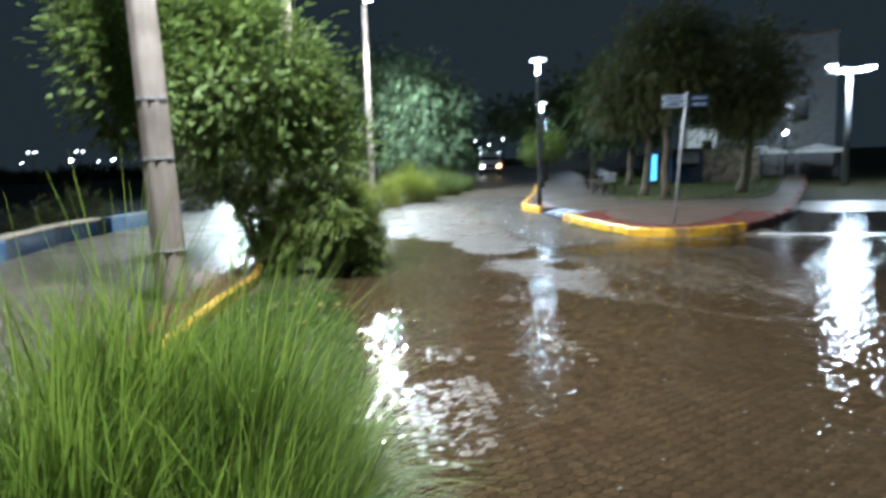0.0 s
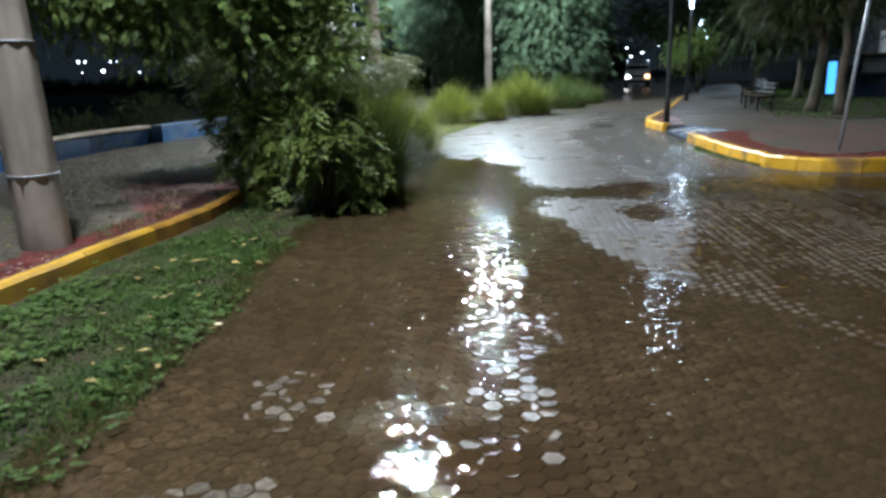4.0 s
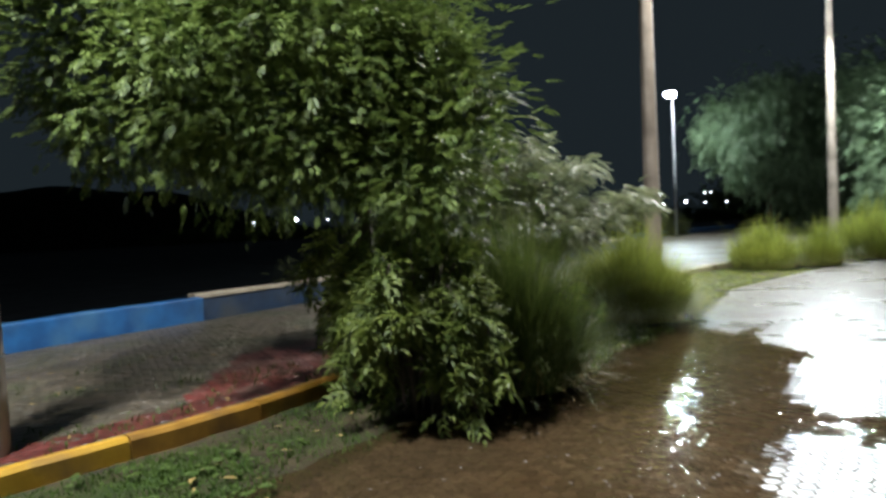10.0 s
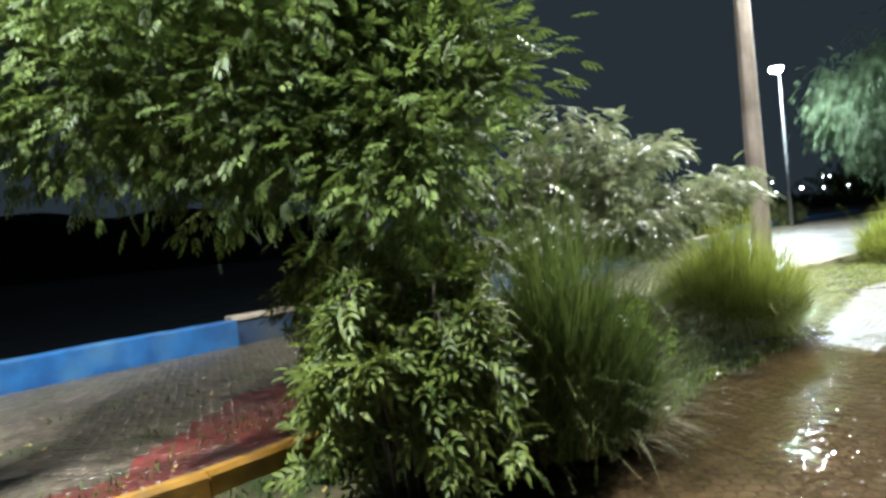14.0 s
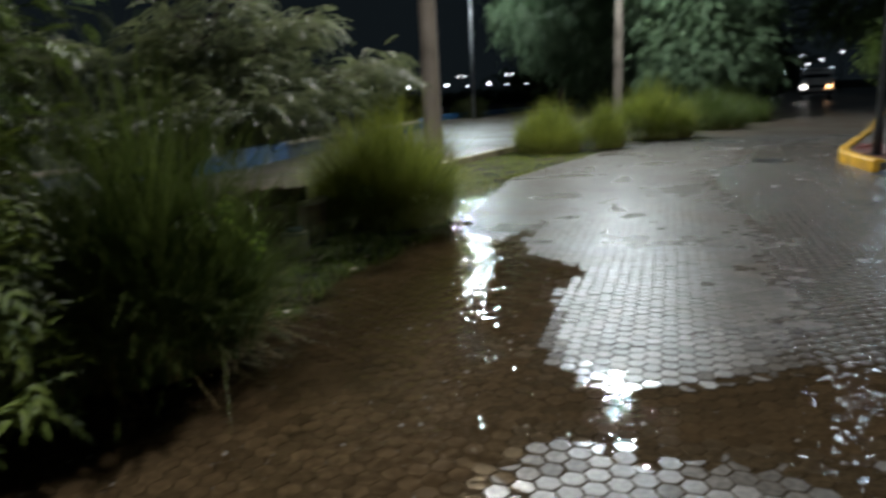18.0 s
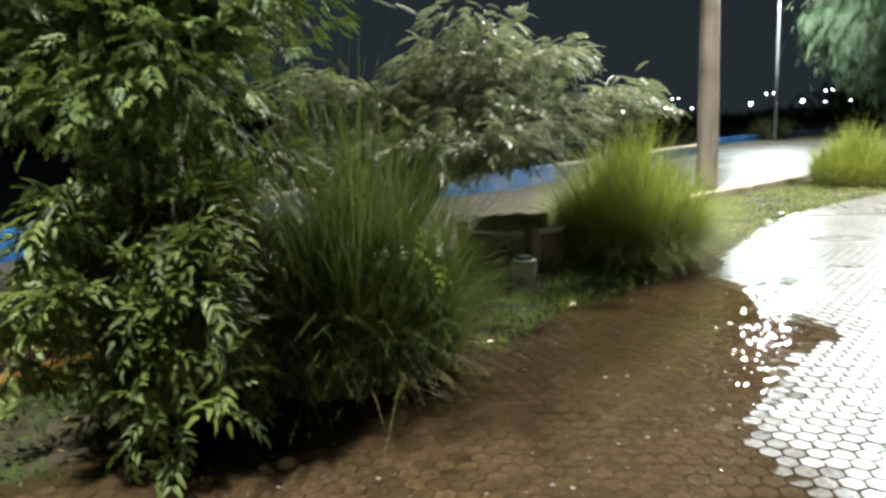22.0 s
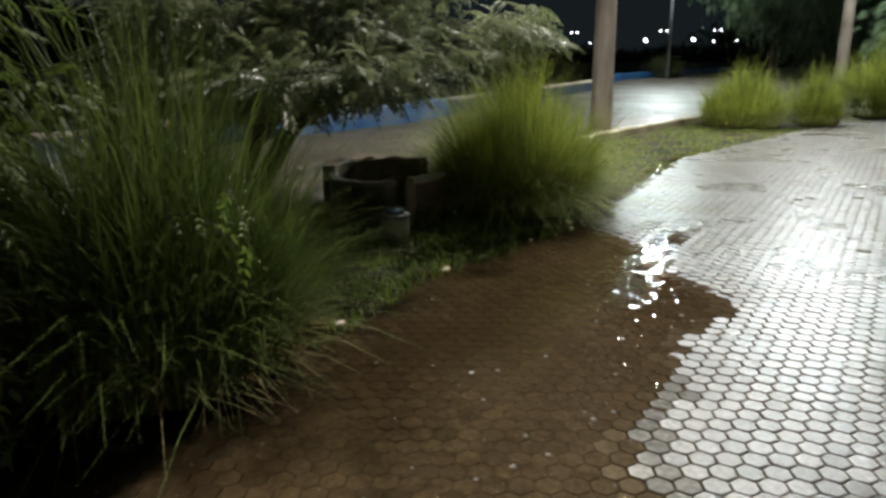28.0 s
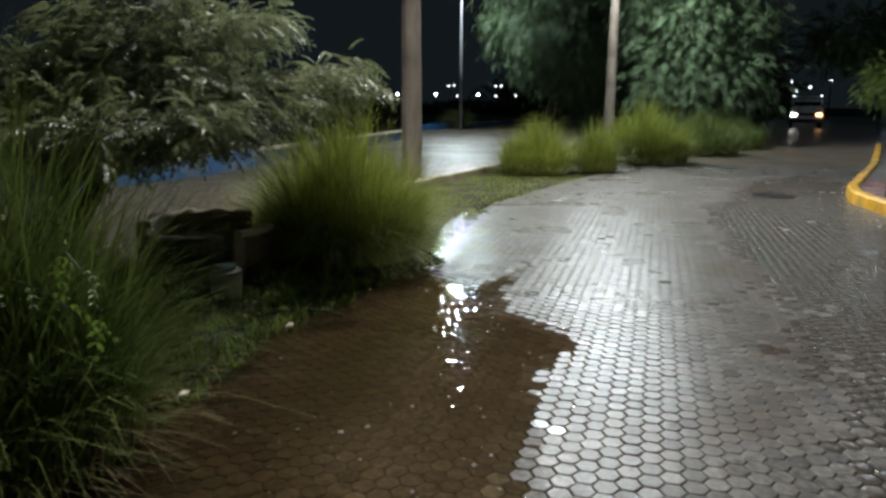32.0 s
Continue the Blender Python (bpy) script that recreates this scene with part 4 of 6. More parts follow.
# ---- walkway lamps with mushroom heads ----
def walkway_lamp(x, y, tall, group="walkway lamps"):
    t = thing("street_lamp", (x, y, ISLE_Z), "slim black walkway lamp with a glowing white mushroom head", "street lamp", group)
    part("base_plate", box(0.26, 0.26, 0.02, (0, 0, 0), 0.004), BLACK_METAL, t)
    part("pole", lathe([(0.075, 0.0), (0.07, 0.5), (0.055, 0.56), (0.042, tall - 0.45), (0.045, tall - 0.42)], 18), BLACK_METAL, t, smooth=True)
    part("diffuser", lathe([(0.04, tall - 0.42), (0.045, tall - 0.3), (0.055, tall - 0.05), (0.065, tall)], 20), LAMP_WHITE, t, "glowing cylindrical diffuser", True)
    part("hood", lathe([(0.25, tall + 0.0), (0.24, tall + 0.025), (0.14, tall + 0.055), (0.03, tall + 0.065)], 24), LAMP_HOOD, t, "pale lit mushroom hood", True)
    return t


walkway_lamp(1.36, 23.02, 4.55)
walkway_lamp(1.92, 36.2, 4.2)
far_walk = walkway_lamp(2.54, 47.9, 3.95)
for x, y in ((3.1, 59.0), (3.6, 70.0)):
    copy_thing(far_walk, pose(x, y, ISLE_Z))

# ---- sign post on the island ----
sign = thing("sign_post", (4.1, 16.3, ISLE_Z), "leaning grey street sign post with small plates", "sign")
tube("post", [(0, 0, -0.05), (0.12, 0, 1.5), (0.24, 0, 2.85)], [0.028, 0.027, 0.026], GREY_METAL, sign, 10)
for dx, dz, mat, bar, label in ((-0.05, 2.68, PLATE, DARK_BLUE, "pale street name plate"), (-0.05, 2.54, PLATE, DARK_BLUE, "pale street name plate"), (0.50, 2.66, DARK_BLUE, PLATE, "dark blue street name plate"), (0.50, 2.53, DARK_BLUE, PLATE, "dark blue street name plate")):
    plate = part("plate", box(0.46, 0.018, 0.115, (dx, -0.03, dz), 0.004, 8 if dx < 0 else 20), mat, sign, label)
    part("lettering_bar", box(0.32, 0.006, 0.04, (dx, -0.043, dz + 0.037), 0.0, 8 if dx < 0 else 20), bar, plate, "unreadable lettering")
part("clamp", lathe([(0.034, 2.52), (0.036, 2.53), (0.036, 2.79), (0.034, 2.80)], 14, (0.228, 0, 0)), GREY_METAL, sign, "steel plate clamp")


# ---- vegetation ----
rng = np.random.default_rng(5)
SPRAY_S = spray(3, 0.52, 0.078, 0.3, 1.35, fine=True)
SPRAY_F = spray(3, 0.56, 0.092, 0.12, 1.5)
SPRAY_A, SPRAY_B, SPRAY_C = spray(5, 0.36, 0.066, 0.3, 0.55, plain=True), spray(7, 0.25, 0.045, 0.45, 0.6, plain=True), spray(6, 0.30, 0.048, 0.7, 0.7, plain=True)

tree = thing("tree", (0, 0, 0), "leafy tree with drooping compound leaves over the kerb", "tree")
limbs(rng, (-3.25, 11.6, -0.02), [(-4.6, 10.6, 3.0), (-2.3, 11.6, 2.5), (-3.5, 10.2, 3.4), (-3.8, 12.2, 3.6), (-5.2, 11.2, 2.9), (-3.0, 11.2, 4.0)], (-3.45, 11.3, 1.9), 0.085, BARK, tree)
foliage(rng, "crown", [((-3.8, 10.7, 3.1), (1.6, 1.5, 1.2)), ((-4.4, 9.8, 3.05), (1.0, 1.0, 0.95)), ((-2.9, 11.2, 2.7), (0.75, 0.75, 0.65)), ((-3.3, 10.9, 2.35), (1.0, 0.8, 0.5)), ((-4.5, 11.0, 4.1), (1.3, 1.4, 0.9)), ((-2.35, 11.25, 1.75), (0.3, 0.32, 0.4)), ((-2.45, 11.45, 2.48), (0.36, 0.38, 0.42)), ((-2.7, 11.3, 2.1), (0.42, 0.42, 0.45)), ((-1.98, 11.0, 1.85), (0.3, 0.34, 0.48))],
        26000, 0.116, SPRAY_F, LEAF_A, tree, 380, 0.2, 0.16, 0.6, "", 0.9)
shrub = thing("shrub", (0, 0, 0), "dense bright green shrub of compound leaves at the tree foot", "shrub")
rows, ways, ups = [], [], []
leaf_rng, rng = rng, np.random.default_rng(21)
for k in range(87):
    a = 2.39996 * k + rng.normal() * 0.15 if k < 78 else rng.uniform(-0.3, 1.0)
    if k < 44 and math.cos(a - 0.35) > 0.45 and k % 2:
        continue
    d = Vector((math.cos(a), math.sin(a), 0))
    foot = Vector((-3.05, 11.35, 0.02) if 44 <= k < 78 else (-2.19, 10.92, 0.02)) + d * rng.uniform(0.02, 0.16)
    lobe = 44 <= k < 78
    reach, peak, low = rng.uniform(0.2, 0.75 if lobe else 0.62), rng.uniform(0.65, 1.5), rng.uniform(0.1, 1.0)
    if k >= 78:
        reach, peak, low = rng.uniform(0.35, 0.62), rng.uniform(0.8, 1.45), rng.uniform(0.05, 0.6)
    p0, p1, p2 = foot, foot + d * reach * 0.5 + Vector((0, 0, 1.7 * peak - 0.3 * low)), foot + d * reach + Vector((rng.normal() * 0.1, rng.normal() * 0.1, low))
    arc = [p0.lerp(p1, t).lerp(p1.lerp(p2, t), t) for t in np.linspace(0, 1, 9)]
    tube("stem", arc, [0.011, 0.010, 0.009, 0.008, 0.007, 0.006, 0.005, 0.004, 0.002], BARK, shrub, 5)
    for t in np.concatenate([rng.uniform(0.3, 0.8, 16), rng.uniform(0.72, 1.02, 24)]):
        q = p0.lerp(p1, t).lerp(p1.lerp(p2, t), t)
        tan = (p1.lerp(p2, t) - p0.lerp(p1, t)).normalized()
        rows.append(q)
        ways.append(Vector(rng.normal(size=3)) * 0.75 + tan * 0.45 + Vector((0, 0, -0.18)) + d * 0.5)
        ups.append(Vector(rng.normal(size=3)) * 0.45 + Vector((0, 0, 1)) + d * 0.3)
rows, ways, ups = np.array(rows), np.array(ways), np.array(ups)
rows[:, 2] = np.maximum(rows[:, 2], 0.14)
fast("foliage", *scattered(SPRAY_S, rows, ways, ups, rng.uniform(0.11, 0.205, len(rows))), LEAF_SHRUB, shrub)
rng = leaf_rng

feather = thing("tree", (0, 0, 0), "low spreading tree with pale feathery drooping leaves", "tree")
STEMS = ([(-4.3, 13.45, 0.05), (-4.5, 13.9, 0.9), (-4.62, 14.55, 1.75), (-4.5, 15.05, 2.58)], [(-4.4, 13.4, 0.05), (-4.7, 13.5, 0.7), (-5.0, 13.6, 1.4), (-5.3, 13.7, 2.1)],
         [(-4.3, 13.5, 0.05), (-4.2, 14.1, 0.9), (-3.9, 15.0, 1.48), (-3.35, 15.85, 1.68)], [(-4.4, 13.5, 0.05), (-4.35, 14.2, 1.0), (-4.25, 14.8, 1.75), (-4.0, 15.3, 2.2)], [(-4.25, 13.4, 0.05), (-4.2, 13.7, 0.8), (-4.1, 14.0, 1.3), (-3.9, 14.3, 1.6)],
         [(-4.4, 13.5, 0.05), (-4.8, 14.1, 0.9), (-5.1, 14.8, 1.6), (-5.3, 15.3, 2.2)], [(-4.3, 13.4, 0.05), (-4.0, 13.6, 0.8), (-3.6, 13.75, 1.2), (-3.1, 14.0, 1.3)])
for k, st_pts in enumerate(STEMS):
    tube("trunk" if k == 0 else "limb", st_pts, [0.06, 0.05, 0.035, 0.012], BARK, feather, 9)
rows, ways, ups = [], [], []
for k in range(264):
    st_pts = STEMS[(0, 0, 1, 2, 3, 1, 3, 4, 5, 2, 6, 6)[k % 12]]
    u = rng.uniform(1.15, 2.98)
    p0 = Vector(st_pts[int(u)]).lerp(Vector(st_pts[int(u) + 1]), u - int(u))
    a = rng.uniform(0, 2 * math.pi)
    d = Vector((math.cos(a), math.sin(a), 0))
    side = Vector((-d.y, d.x, 0))
    reach = rng.uniform(0.3, 0.85)
    p2 = p0 + d * reach + Vector((0, 0, rng.uniform(-0.22, 0.22)))
    p2.z = max(p2.z, 1.28)
    p1 = p0.lerp(p2, 0.5) + Vector((0, 0, 0.22 * reach)) + side * rng.normal() * 0.12
    tube("twig", [p0.lerp(p1, t).lerp(p1.lerp(p2, t), t) for t in np.linspace(0, 1, 5)], [0.012, 0.010, 0.007, 0.005, 0.002], BARK, feather, 5)
    n = int(12 + 24 * reach)
    for t, w in zip(rng.uniform(0.25, 1.03, n), rng.normal(size=(n, 2))):
        q = p0.lerp(p1, t).lerp(p1.lerp(p2, t), t)
        off = w[0] * 0.15
        at = q + side * off + Vector((0, 0, 0.06 * w[1] - 0.2 * abs(off)))
        at.z = max(at.z, 1.16 + 0.04 * w[1])
        rows.append(at)
        ways.append(d * 0.7 + side * math.copysign(0.8, off) * rng.uniform(0.2, 1.2) + Vector((*rng.normal(size=2) * 0.45, rng.normal() * 0.3 - 0.05)))
        ups.append(Vector(rng.normal(size=3)) * 0.35 + Vector((0, 0, 1)))
fast("crown", *scattered(SPRAY_B, np.array(rows), np.array(ways), np.array(ups), rng.uniform(0.15, 0.27, len(rows))), LEAF_B, feather)

# thin saplings that grow through the clumps
SPRIG = spray(3, 0.36, 0.07, 0.7, 0.8)
for x, y, z, d, tall in ((-2.0, 12.25, 0.03, (0.75, -0.2), 1.05), (-2.1, 11.85, 0.03, (0.7, 0.25), 0.95), (-3.2, 15.55, 0.03, (0.15, -0.45), 0.6)):
    sap = thing("sapling", (x, y, z), "thin sapling with drooping leaflets among the grass", "sapling", "saplings in the verge")
    p0, p1, p2 = Vector((0, 0, 0)), Vector((d[0] * 0.3, d[1] * 0.3, tall * 1.25)), Vector((d[0], d[1], tall * 0.75))
    arc = [p0.lerp(p1, t).lerp(p1.lerp(p2, t), t) for t in np.linspace(0, 1, 8)]
    tube("stem", arc, [0.006, 0.0055, 0.005, 0.0045, 0.004, 0.003, 0.002, 0.0015], BARK, sap, 5)
    n = 9
    ts = np.linspace(0.4, 1, n)
    rows = np.array([p0.lerp(p1, t).lerp(p1.lerp(p2, t), t) for t in ts])
    ways = np.array([(d[0] + rng.normal() * 0.5, d[1] + rng.normal() * 0.5, -0.35) for t in ts])
    fast("leaves", *scattered(SPRIG, rows, ways, rng.normal(size=(n, 3)) * 0.3 + [0, 0, 1], rng.uniform(0.08, 0.13, n)), GRASS_FRESH, sap)


def tussock(name, x, y, wide, deep, tall, count, mat, label, z=0.03, lean=0.75, dry=0.12, width=0.006, bias=(0, 0), splay=1.0, skirt=0.22):
    t = thing(name, (x, y, z), label, "grass clump", "grass clumps along the verge")
    b = np.array([*bias, 0])
    r = np.sqrt(rng.random(count))
    a = rng.uniform(0, 2 * math.pi, count)
    p = np.stack([r * np.cos(a) * wide, r * np.sin(a) * deep, 0 * a], 1)
    hearts = rng.normal(size=(7, 3)) * [wide * 0.6, deep * 0.6, 0]
    tagged(fast("grass_tuft", *blades(rng, p, tall * (1.08 - 0.5 * r) * np.where(rng.random(count) < 0.3, 0.6, 1.0), lean * (0.3 + 0.7 * r) * np.where(rng.random(count) < 0.14, 1.7, 1.0), width, 4, splay, hearts[rng.integers(0, len(hearts), count)], b), mat, t), kind="stuff")
    # older outer blades bend over and hang down to the ground all round
    n = int(count * skirt) + 40
    a = rng.uniform(0, 2 * math.pi, n)
    r = rng.uniform(0.55, 1.0, n)
    p = np.stack([r * np.cos(a) * wide, r * np.sin(a) * deep, 0 * a], 1)
    tagged(fast("hanging_grass", *blades(rng, p, tall * rng.uniform(0.55, 0.95, n), rng.uniform(1.2, 1.9, n), width * 0.9, 5, 2.2, (0, 0, 0), b * 0.5), mat, t), kind="stuff")
    n = int(count * dry)
    r, a = np.sqrt(rng.uniform(0.3, 1, n)), rng.uniform(0, 2 * math.pi, n)
    p = np.stack([r * np.cos(a) * wide * 1.05, r * np.sin(a) * deep * 1.05, 0 * a], 1)
    tagged(fast("dry_grass", *blades(rng, p, tall * 0.36, 1.5, width * 0.8, 4, 1.3, (0, 0, 0)), GRASS_DRY, t, "straw-coloured bent blades"), kind="stuff")
    return t


tussock("grass_clump", -2.2, 12.1, 0.5, 0.62, 1.9, 5600, GRASS_DARK, "tall dark green reedy grass clump beside the shrub", lean=0.8, dry=0.10, splay=0.6, width=0.0052, skirt=0.0)
tussock("grass_clump", -3.5, 16.1, 0.73, 0.68, 1.62, 9000, GRASS_TALL, "round yellow-green grass clump before the concrete pole", lean=0.85, width=0.0052, splay=1.3, skirt=0.35, dry=0.05)
tussock("grass_clump", -5.15, 25.0, 0.72, 0.65, 1.45, 3200, GRASS_TALL, "low yellow-green grass clump", width=0.009)
tussock("grass_clump", -4.25, 26.2, 0.5, 0.48, 1.3, 2000, GRASS_TALL, "small yellow-green grass clump", width=0.009)
tussock("grass_clump", -3.9, 29.4, 1.05, 0.95, 1.85, 3600, GRASS_TALL, "wide yellow-green grass clump", width=0.011)
tussock("grass_clump", -3.4, 33.5, 1.3, 1.2, 1.6, 2500, GRASS_DARK, "wide dark green grass clump under the trees", width=0.014)
tussock("grass_clump", -3.2, 37.5, 1.4, 1.4, 1.6, 2000, GRASS_DARK, "wide dark green grass clump under the trees", width=0.016)
for x, y, w, d, h, n in ((-0.5, 3.35, 0.45, 0.5, 1.5, 3000), (-1.05, 3.4, 0.5, 0.5, 1.65, 3200), (-1.55, 3.7, 0.35, 0.5, 1.35, 2000), (-0.85, 2.6, 0.5, 0.5, 1.45, 2800), (-0.2, 2.6, 0.4, 0.45, 1.2, 2400), (-1.45, 2.7, 0.35, 0.4, 1.3, 1700)):
    tussock("grass_clump", x, y, w, d, h, n, GRASS_FRESH, "tall fresh green grass at the road edge", lean=0.9, dry=0.06, width=0.0055, bias=(0.45, 0.1), skirt=0.06)

# low weeds and grass that cover the verge
n = 75000
y = np.concatenate([rng.uniform(0.5, 9.5, int(n * 0.65)), rng.uniform(9.5, 26, n - int(n * 0.65))])
u = rng.random(n) ** 0.9
ex, kx = edge_x(y), kerb_x(y)
x = ex - 0.02 + u * (kx - ex + 0.1) + rng.normal(size=n) * 0.03
keep = (x > kx + 0.04) & ((y < 7.6) | (rng.random(n) < np.interp(y, (8, 9.3, 11.5, 12.8, 15, 17), (0.8, 0.6, 0.55, 0.9, 0.8, 0.35))))
p = np.stack([x, y, verge_z(x, y) - 0.005], 1)[keep]
tall = 0.06 + 0.05 * np.clip(wobble(p[:, 0] * 1.7, p[:, 1] * 1.3), -0.6, 1)
tagged(fast("verge_grass", *blades(rng, p, tall, 1.0, 0.0055, 2), GRASS_LOW), "short green grass and weeds covering the verge", "grass", kind="stuff")
n = 9000
y = rng.uniform(12.9, 16.5, n)
ex, kx = edge_x(y), kerb_x(y)
x = ex - 0.02 + rng.random(n) ** 0.8 * (kx - ex + 0.15)
keep = (np.hypot(x + 4.0, y - 14.88) > 0.6) & (wobble(2.5 * x, 2.5 * y) > -0.35)
q = np.stack([x, y, verge_z(x, y) - 0.005], 1)[keep]
tagged(fast("verge_grass", *blades(rng, q, 0.14 + 0.05 * wobble(q[:, 0] * 2, q[:, 1] * 2), 1.0, 0.005, 3), GRASS_FRESH), "lusher fresh grass round the concrete chamber", "grass", kind="stuff")
n = 9000
y = rng.uniform(16.2, 25, n)
ex, kx = edge_x(y), kerb_x(y)
x = ex - 0.05 + rng.random(n) * (kx - ex + 0.15)
q = np.stack([x, y, verge_z(x, y) - 0.005], 1)[wobble(1.6 * x, 1.9 * y) > -0.45]
tagged(fast("verge_grass", *blades(rng, q, 0.07, 1.1, 0.006, 2), GRASS_TALL), "short yellowing grass round the second concrete pole", "grass", kind="stuff")
WEED = spray(3, 0.5, 0.17, 0.3, 0.6)
k = rng.integers(0, len(p), 7500)
k = k[(wobble(p[k, 0] * 2.2, p[k, 1] * 2.0) > -0.15) & ((p[k, 1] < 7.8) | (rng.random(len(k)) < 0.3))]
q = p[k] + np.stack([0 * k, 0 * k, rng.uniform(0.02, 0.07, len(k))], 1)
a = rng.uniform(0, 2 * math.pi, len(k))
tagged(fast("verge_weeds", *scattered(WEED, q, np.stack([np.cos(a), np.sin(a), 0 * a + 0.25], 1), rng.normal(size=(len(k), 3)) * 0.3 + [0, 0, 1], rng.uniform(0.03, 0.065, len(k))), CLOVER),
       "small round-leaved weeds in the verge", "weeds", kind="stuff")
n = 16000
x, y = rng.uniform(4, 16, n), rng.uniform(24, 60, n)
keep = (y > 24.3) & (x > np.interp(y, (24, 25, 28, 40, 79), (5.6, 4.2, 4.3, 5.1, 6.6))) & (x < np.interp(y, (20, 26, 45), (6.8, 9.5, 16.8)))
p = np.stack([x, y, 0 * x + ISLE_Z + 0.015], 1)[keep]
tagged(fast("lawn_grass", *blades(rng, p, 0.13, 1.0, 0.02, 2), GRASS_LOW), "short green grass under the park trees", "grass", kind="stuff")

# weeping trees beyond the second pole, and the park trees
def big_tree(name, base, crown, count, size, template, mat, label, trunk=1.6, r0=0.16, clumps=160, loose=0.4, droop=0.45, shell=0.5, group="", spread=6):
    t = thing(name, (0, 0, 0), label, "tree", group)
    c, r = np.array(crown[0][0]), np.array(crown[0][1])
    tops = [c + r * 0.75 * np.array([math.cos(a), math.sin(a), rng.uniform(-0.2, 0.5)]) for a in np.linspace(0, 2 * math.pi, spread + 1)[:-1]]
    limbs(rng, base, tops, (base[0] + rng.normal() * 0.15, base[1] + rng.normal() * 0.15, base[2] + trunk), r0, BARK, t)
    foliage(rng, "crown", crown, count, size, template, mat, t, clumps, loose, droop, shell)
    return t


big_tree("tree", (-13.6, 47.6, 0), [((-13.2, 47.4, 5.3), (3.7, 3.0, 2.6)), ((-15.6, 47.2, 6.3), (1.8, 1.4, 1.4)), ((-11.2, 47.2, 3.2), (2.0, 2, 1.8)), ((-12.3, 46.6, 7.2), (2.2, 1.8, 1.6))], 15000, 0.42, SPRAY_C, LEAF_FAR, "weeping green tree lit by a street lamp", 2.4, 0.2, 330, 0.5, 1.3)
big_tree("tree", (-4.9, 41, 0), [((-4.6, 40.5, 4.4), (2.3, 2.2, 2.6)), ((-4.3, 40, 2.4), (2.3, 2, 1.3)), ((-6.0, 40.5, 5.8), (1.6, 1.5, 1.6))], 12000, 0.36, SPRAY_A, LEAF_FAR, "tall leafy tree beside the road, lit from a street lamp", 2.0, 0.18, 260, 0.42, 0.8)
big_tree("tree", (-9.3, 50, 0), [((-9.2, 50, 6.6), (3.2, 3, 2.8)), ((-7.4, 51, 5.4), (3.2, 3, 3.2))], 6500, 0.5, SPRAY_C, LEAF_FAR, "dark weeping tree behind the others", 3, 0.2, 200, 0.6, 1.2)
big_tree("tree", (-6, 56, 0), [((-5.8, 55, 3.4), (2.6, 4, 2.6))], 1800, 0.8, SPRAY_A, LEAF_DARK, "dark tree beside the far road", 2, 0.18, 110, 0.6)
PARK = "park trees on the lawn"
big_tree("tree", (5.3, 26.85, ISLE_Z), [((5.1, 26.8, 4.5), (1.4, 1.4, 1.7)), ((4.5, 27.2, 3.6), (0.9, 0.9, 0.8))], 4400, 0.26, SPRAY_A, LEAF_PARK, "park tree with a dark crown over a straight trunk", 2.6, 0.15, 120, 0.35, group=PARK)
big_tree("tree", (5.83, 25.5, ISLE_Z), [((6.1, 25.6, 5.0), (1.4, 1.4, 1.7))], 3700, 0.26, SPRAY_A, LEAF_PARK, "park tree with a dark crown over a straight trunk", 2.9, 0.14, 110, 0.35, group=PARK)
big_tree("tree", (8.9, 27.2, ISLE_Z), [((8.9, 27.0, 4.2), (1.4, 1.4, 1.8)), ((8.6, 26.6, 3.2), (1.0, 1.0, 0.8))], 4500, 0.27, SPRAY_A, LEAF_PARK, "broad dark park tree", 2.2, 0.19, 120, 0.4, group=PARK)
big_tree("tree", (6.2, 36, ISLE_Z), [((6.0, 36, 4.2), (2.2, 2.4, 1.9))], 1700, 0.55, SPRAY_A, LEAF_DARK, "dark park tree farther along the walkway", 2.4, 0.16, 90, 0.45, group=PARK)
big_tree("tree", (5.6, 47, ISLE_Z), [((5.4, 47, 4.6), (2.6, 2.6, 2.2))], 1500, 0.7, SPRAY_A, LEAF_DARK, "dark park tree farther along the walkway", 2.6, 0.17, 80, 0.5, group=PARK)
big_tree("small_tree", (1.95, 38, ISLE_Z), [((2.1, 38, 2.25), (1.0, 0.9, 0.6))], 2000, 0.21, SPRAY_A, LEAF_A, "small bright green young tree under a walkway lamp", 1.4, 0.05, 60, 0.22)
big_tree("tree", (2.6, 47, ISLE_Z), [((0.9, 46, 4.3), (1.9, 1.6, 0.9)), ((2.4, 47, 4.2), (1.2, 1.4, 0.9))], 1100, 0.5, SPRAY_A, LEAF_DARK, "thin-crowned tree beside the far walkway", 3.0, 0.08, 70, 0.35)

# bushes behind the bay wall
for x, y, r, h in ((-12.9, 20.5, 1.0, 0.8), (-10.6, 15.5, 0.55, 0.55), (-11.4, 25, 1.0, 0.9), (-18.9, 46.5, 0.75, 1.1), (-22.3, 51.6, 0.8, 0.8)):
    b = thing("bush", (0, 0, 0), "low green bush behind the blue wall", "bush", "bushes by the bay")
    shown("stems", *joined([tube_data([(x, y, -0.1), (x + 0.3 * math.cos(a) * r, y + 0.3 * math.sin(a) * r, h * 0.6), (x + 0.6 * math.cos(a) * r, y + 0.6 * math.sin(a) * r, h * 0.9)], [0.03, 0.02, 0.008], 5) for a in (0.3, 1.5, 2.8, 4.0, 5.3)]), BARK, b)
    foliage(rng, "leaves", [((x, y, h * 0.55), (r, r, h * 0.6))], 1500, 0.15, SPRAY_A, LEAF_PARK, b, 60, 0.16, 0.3)

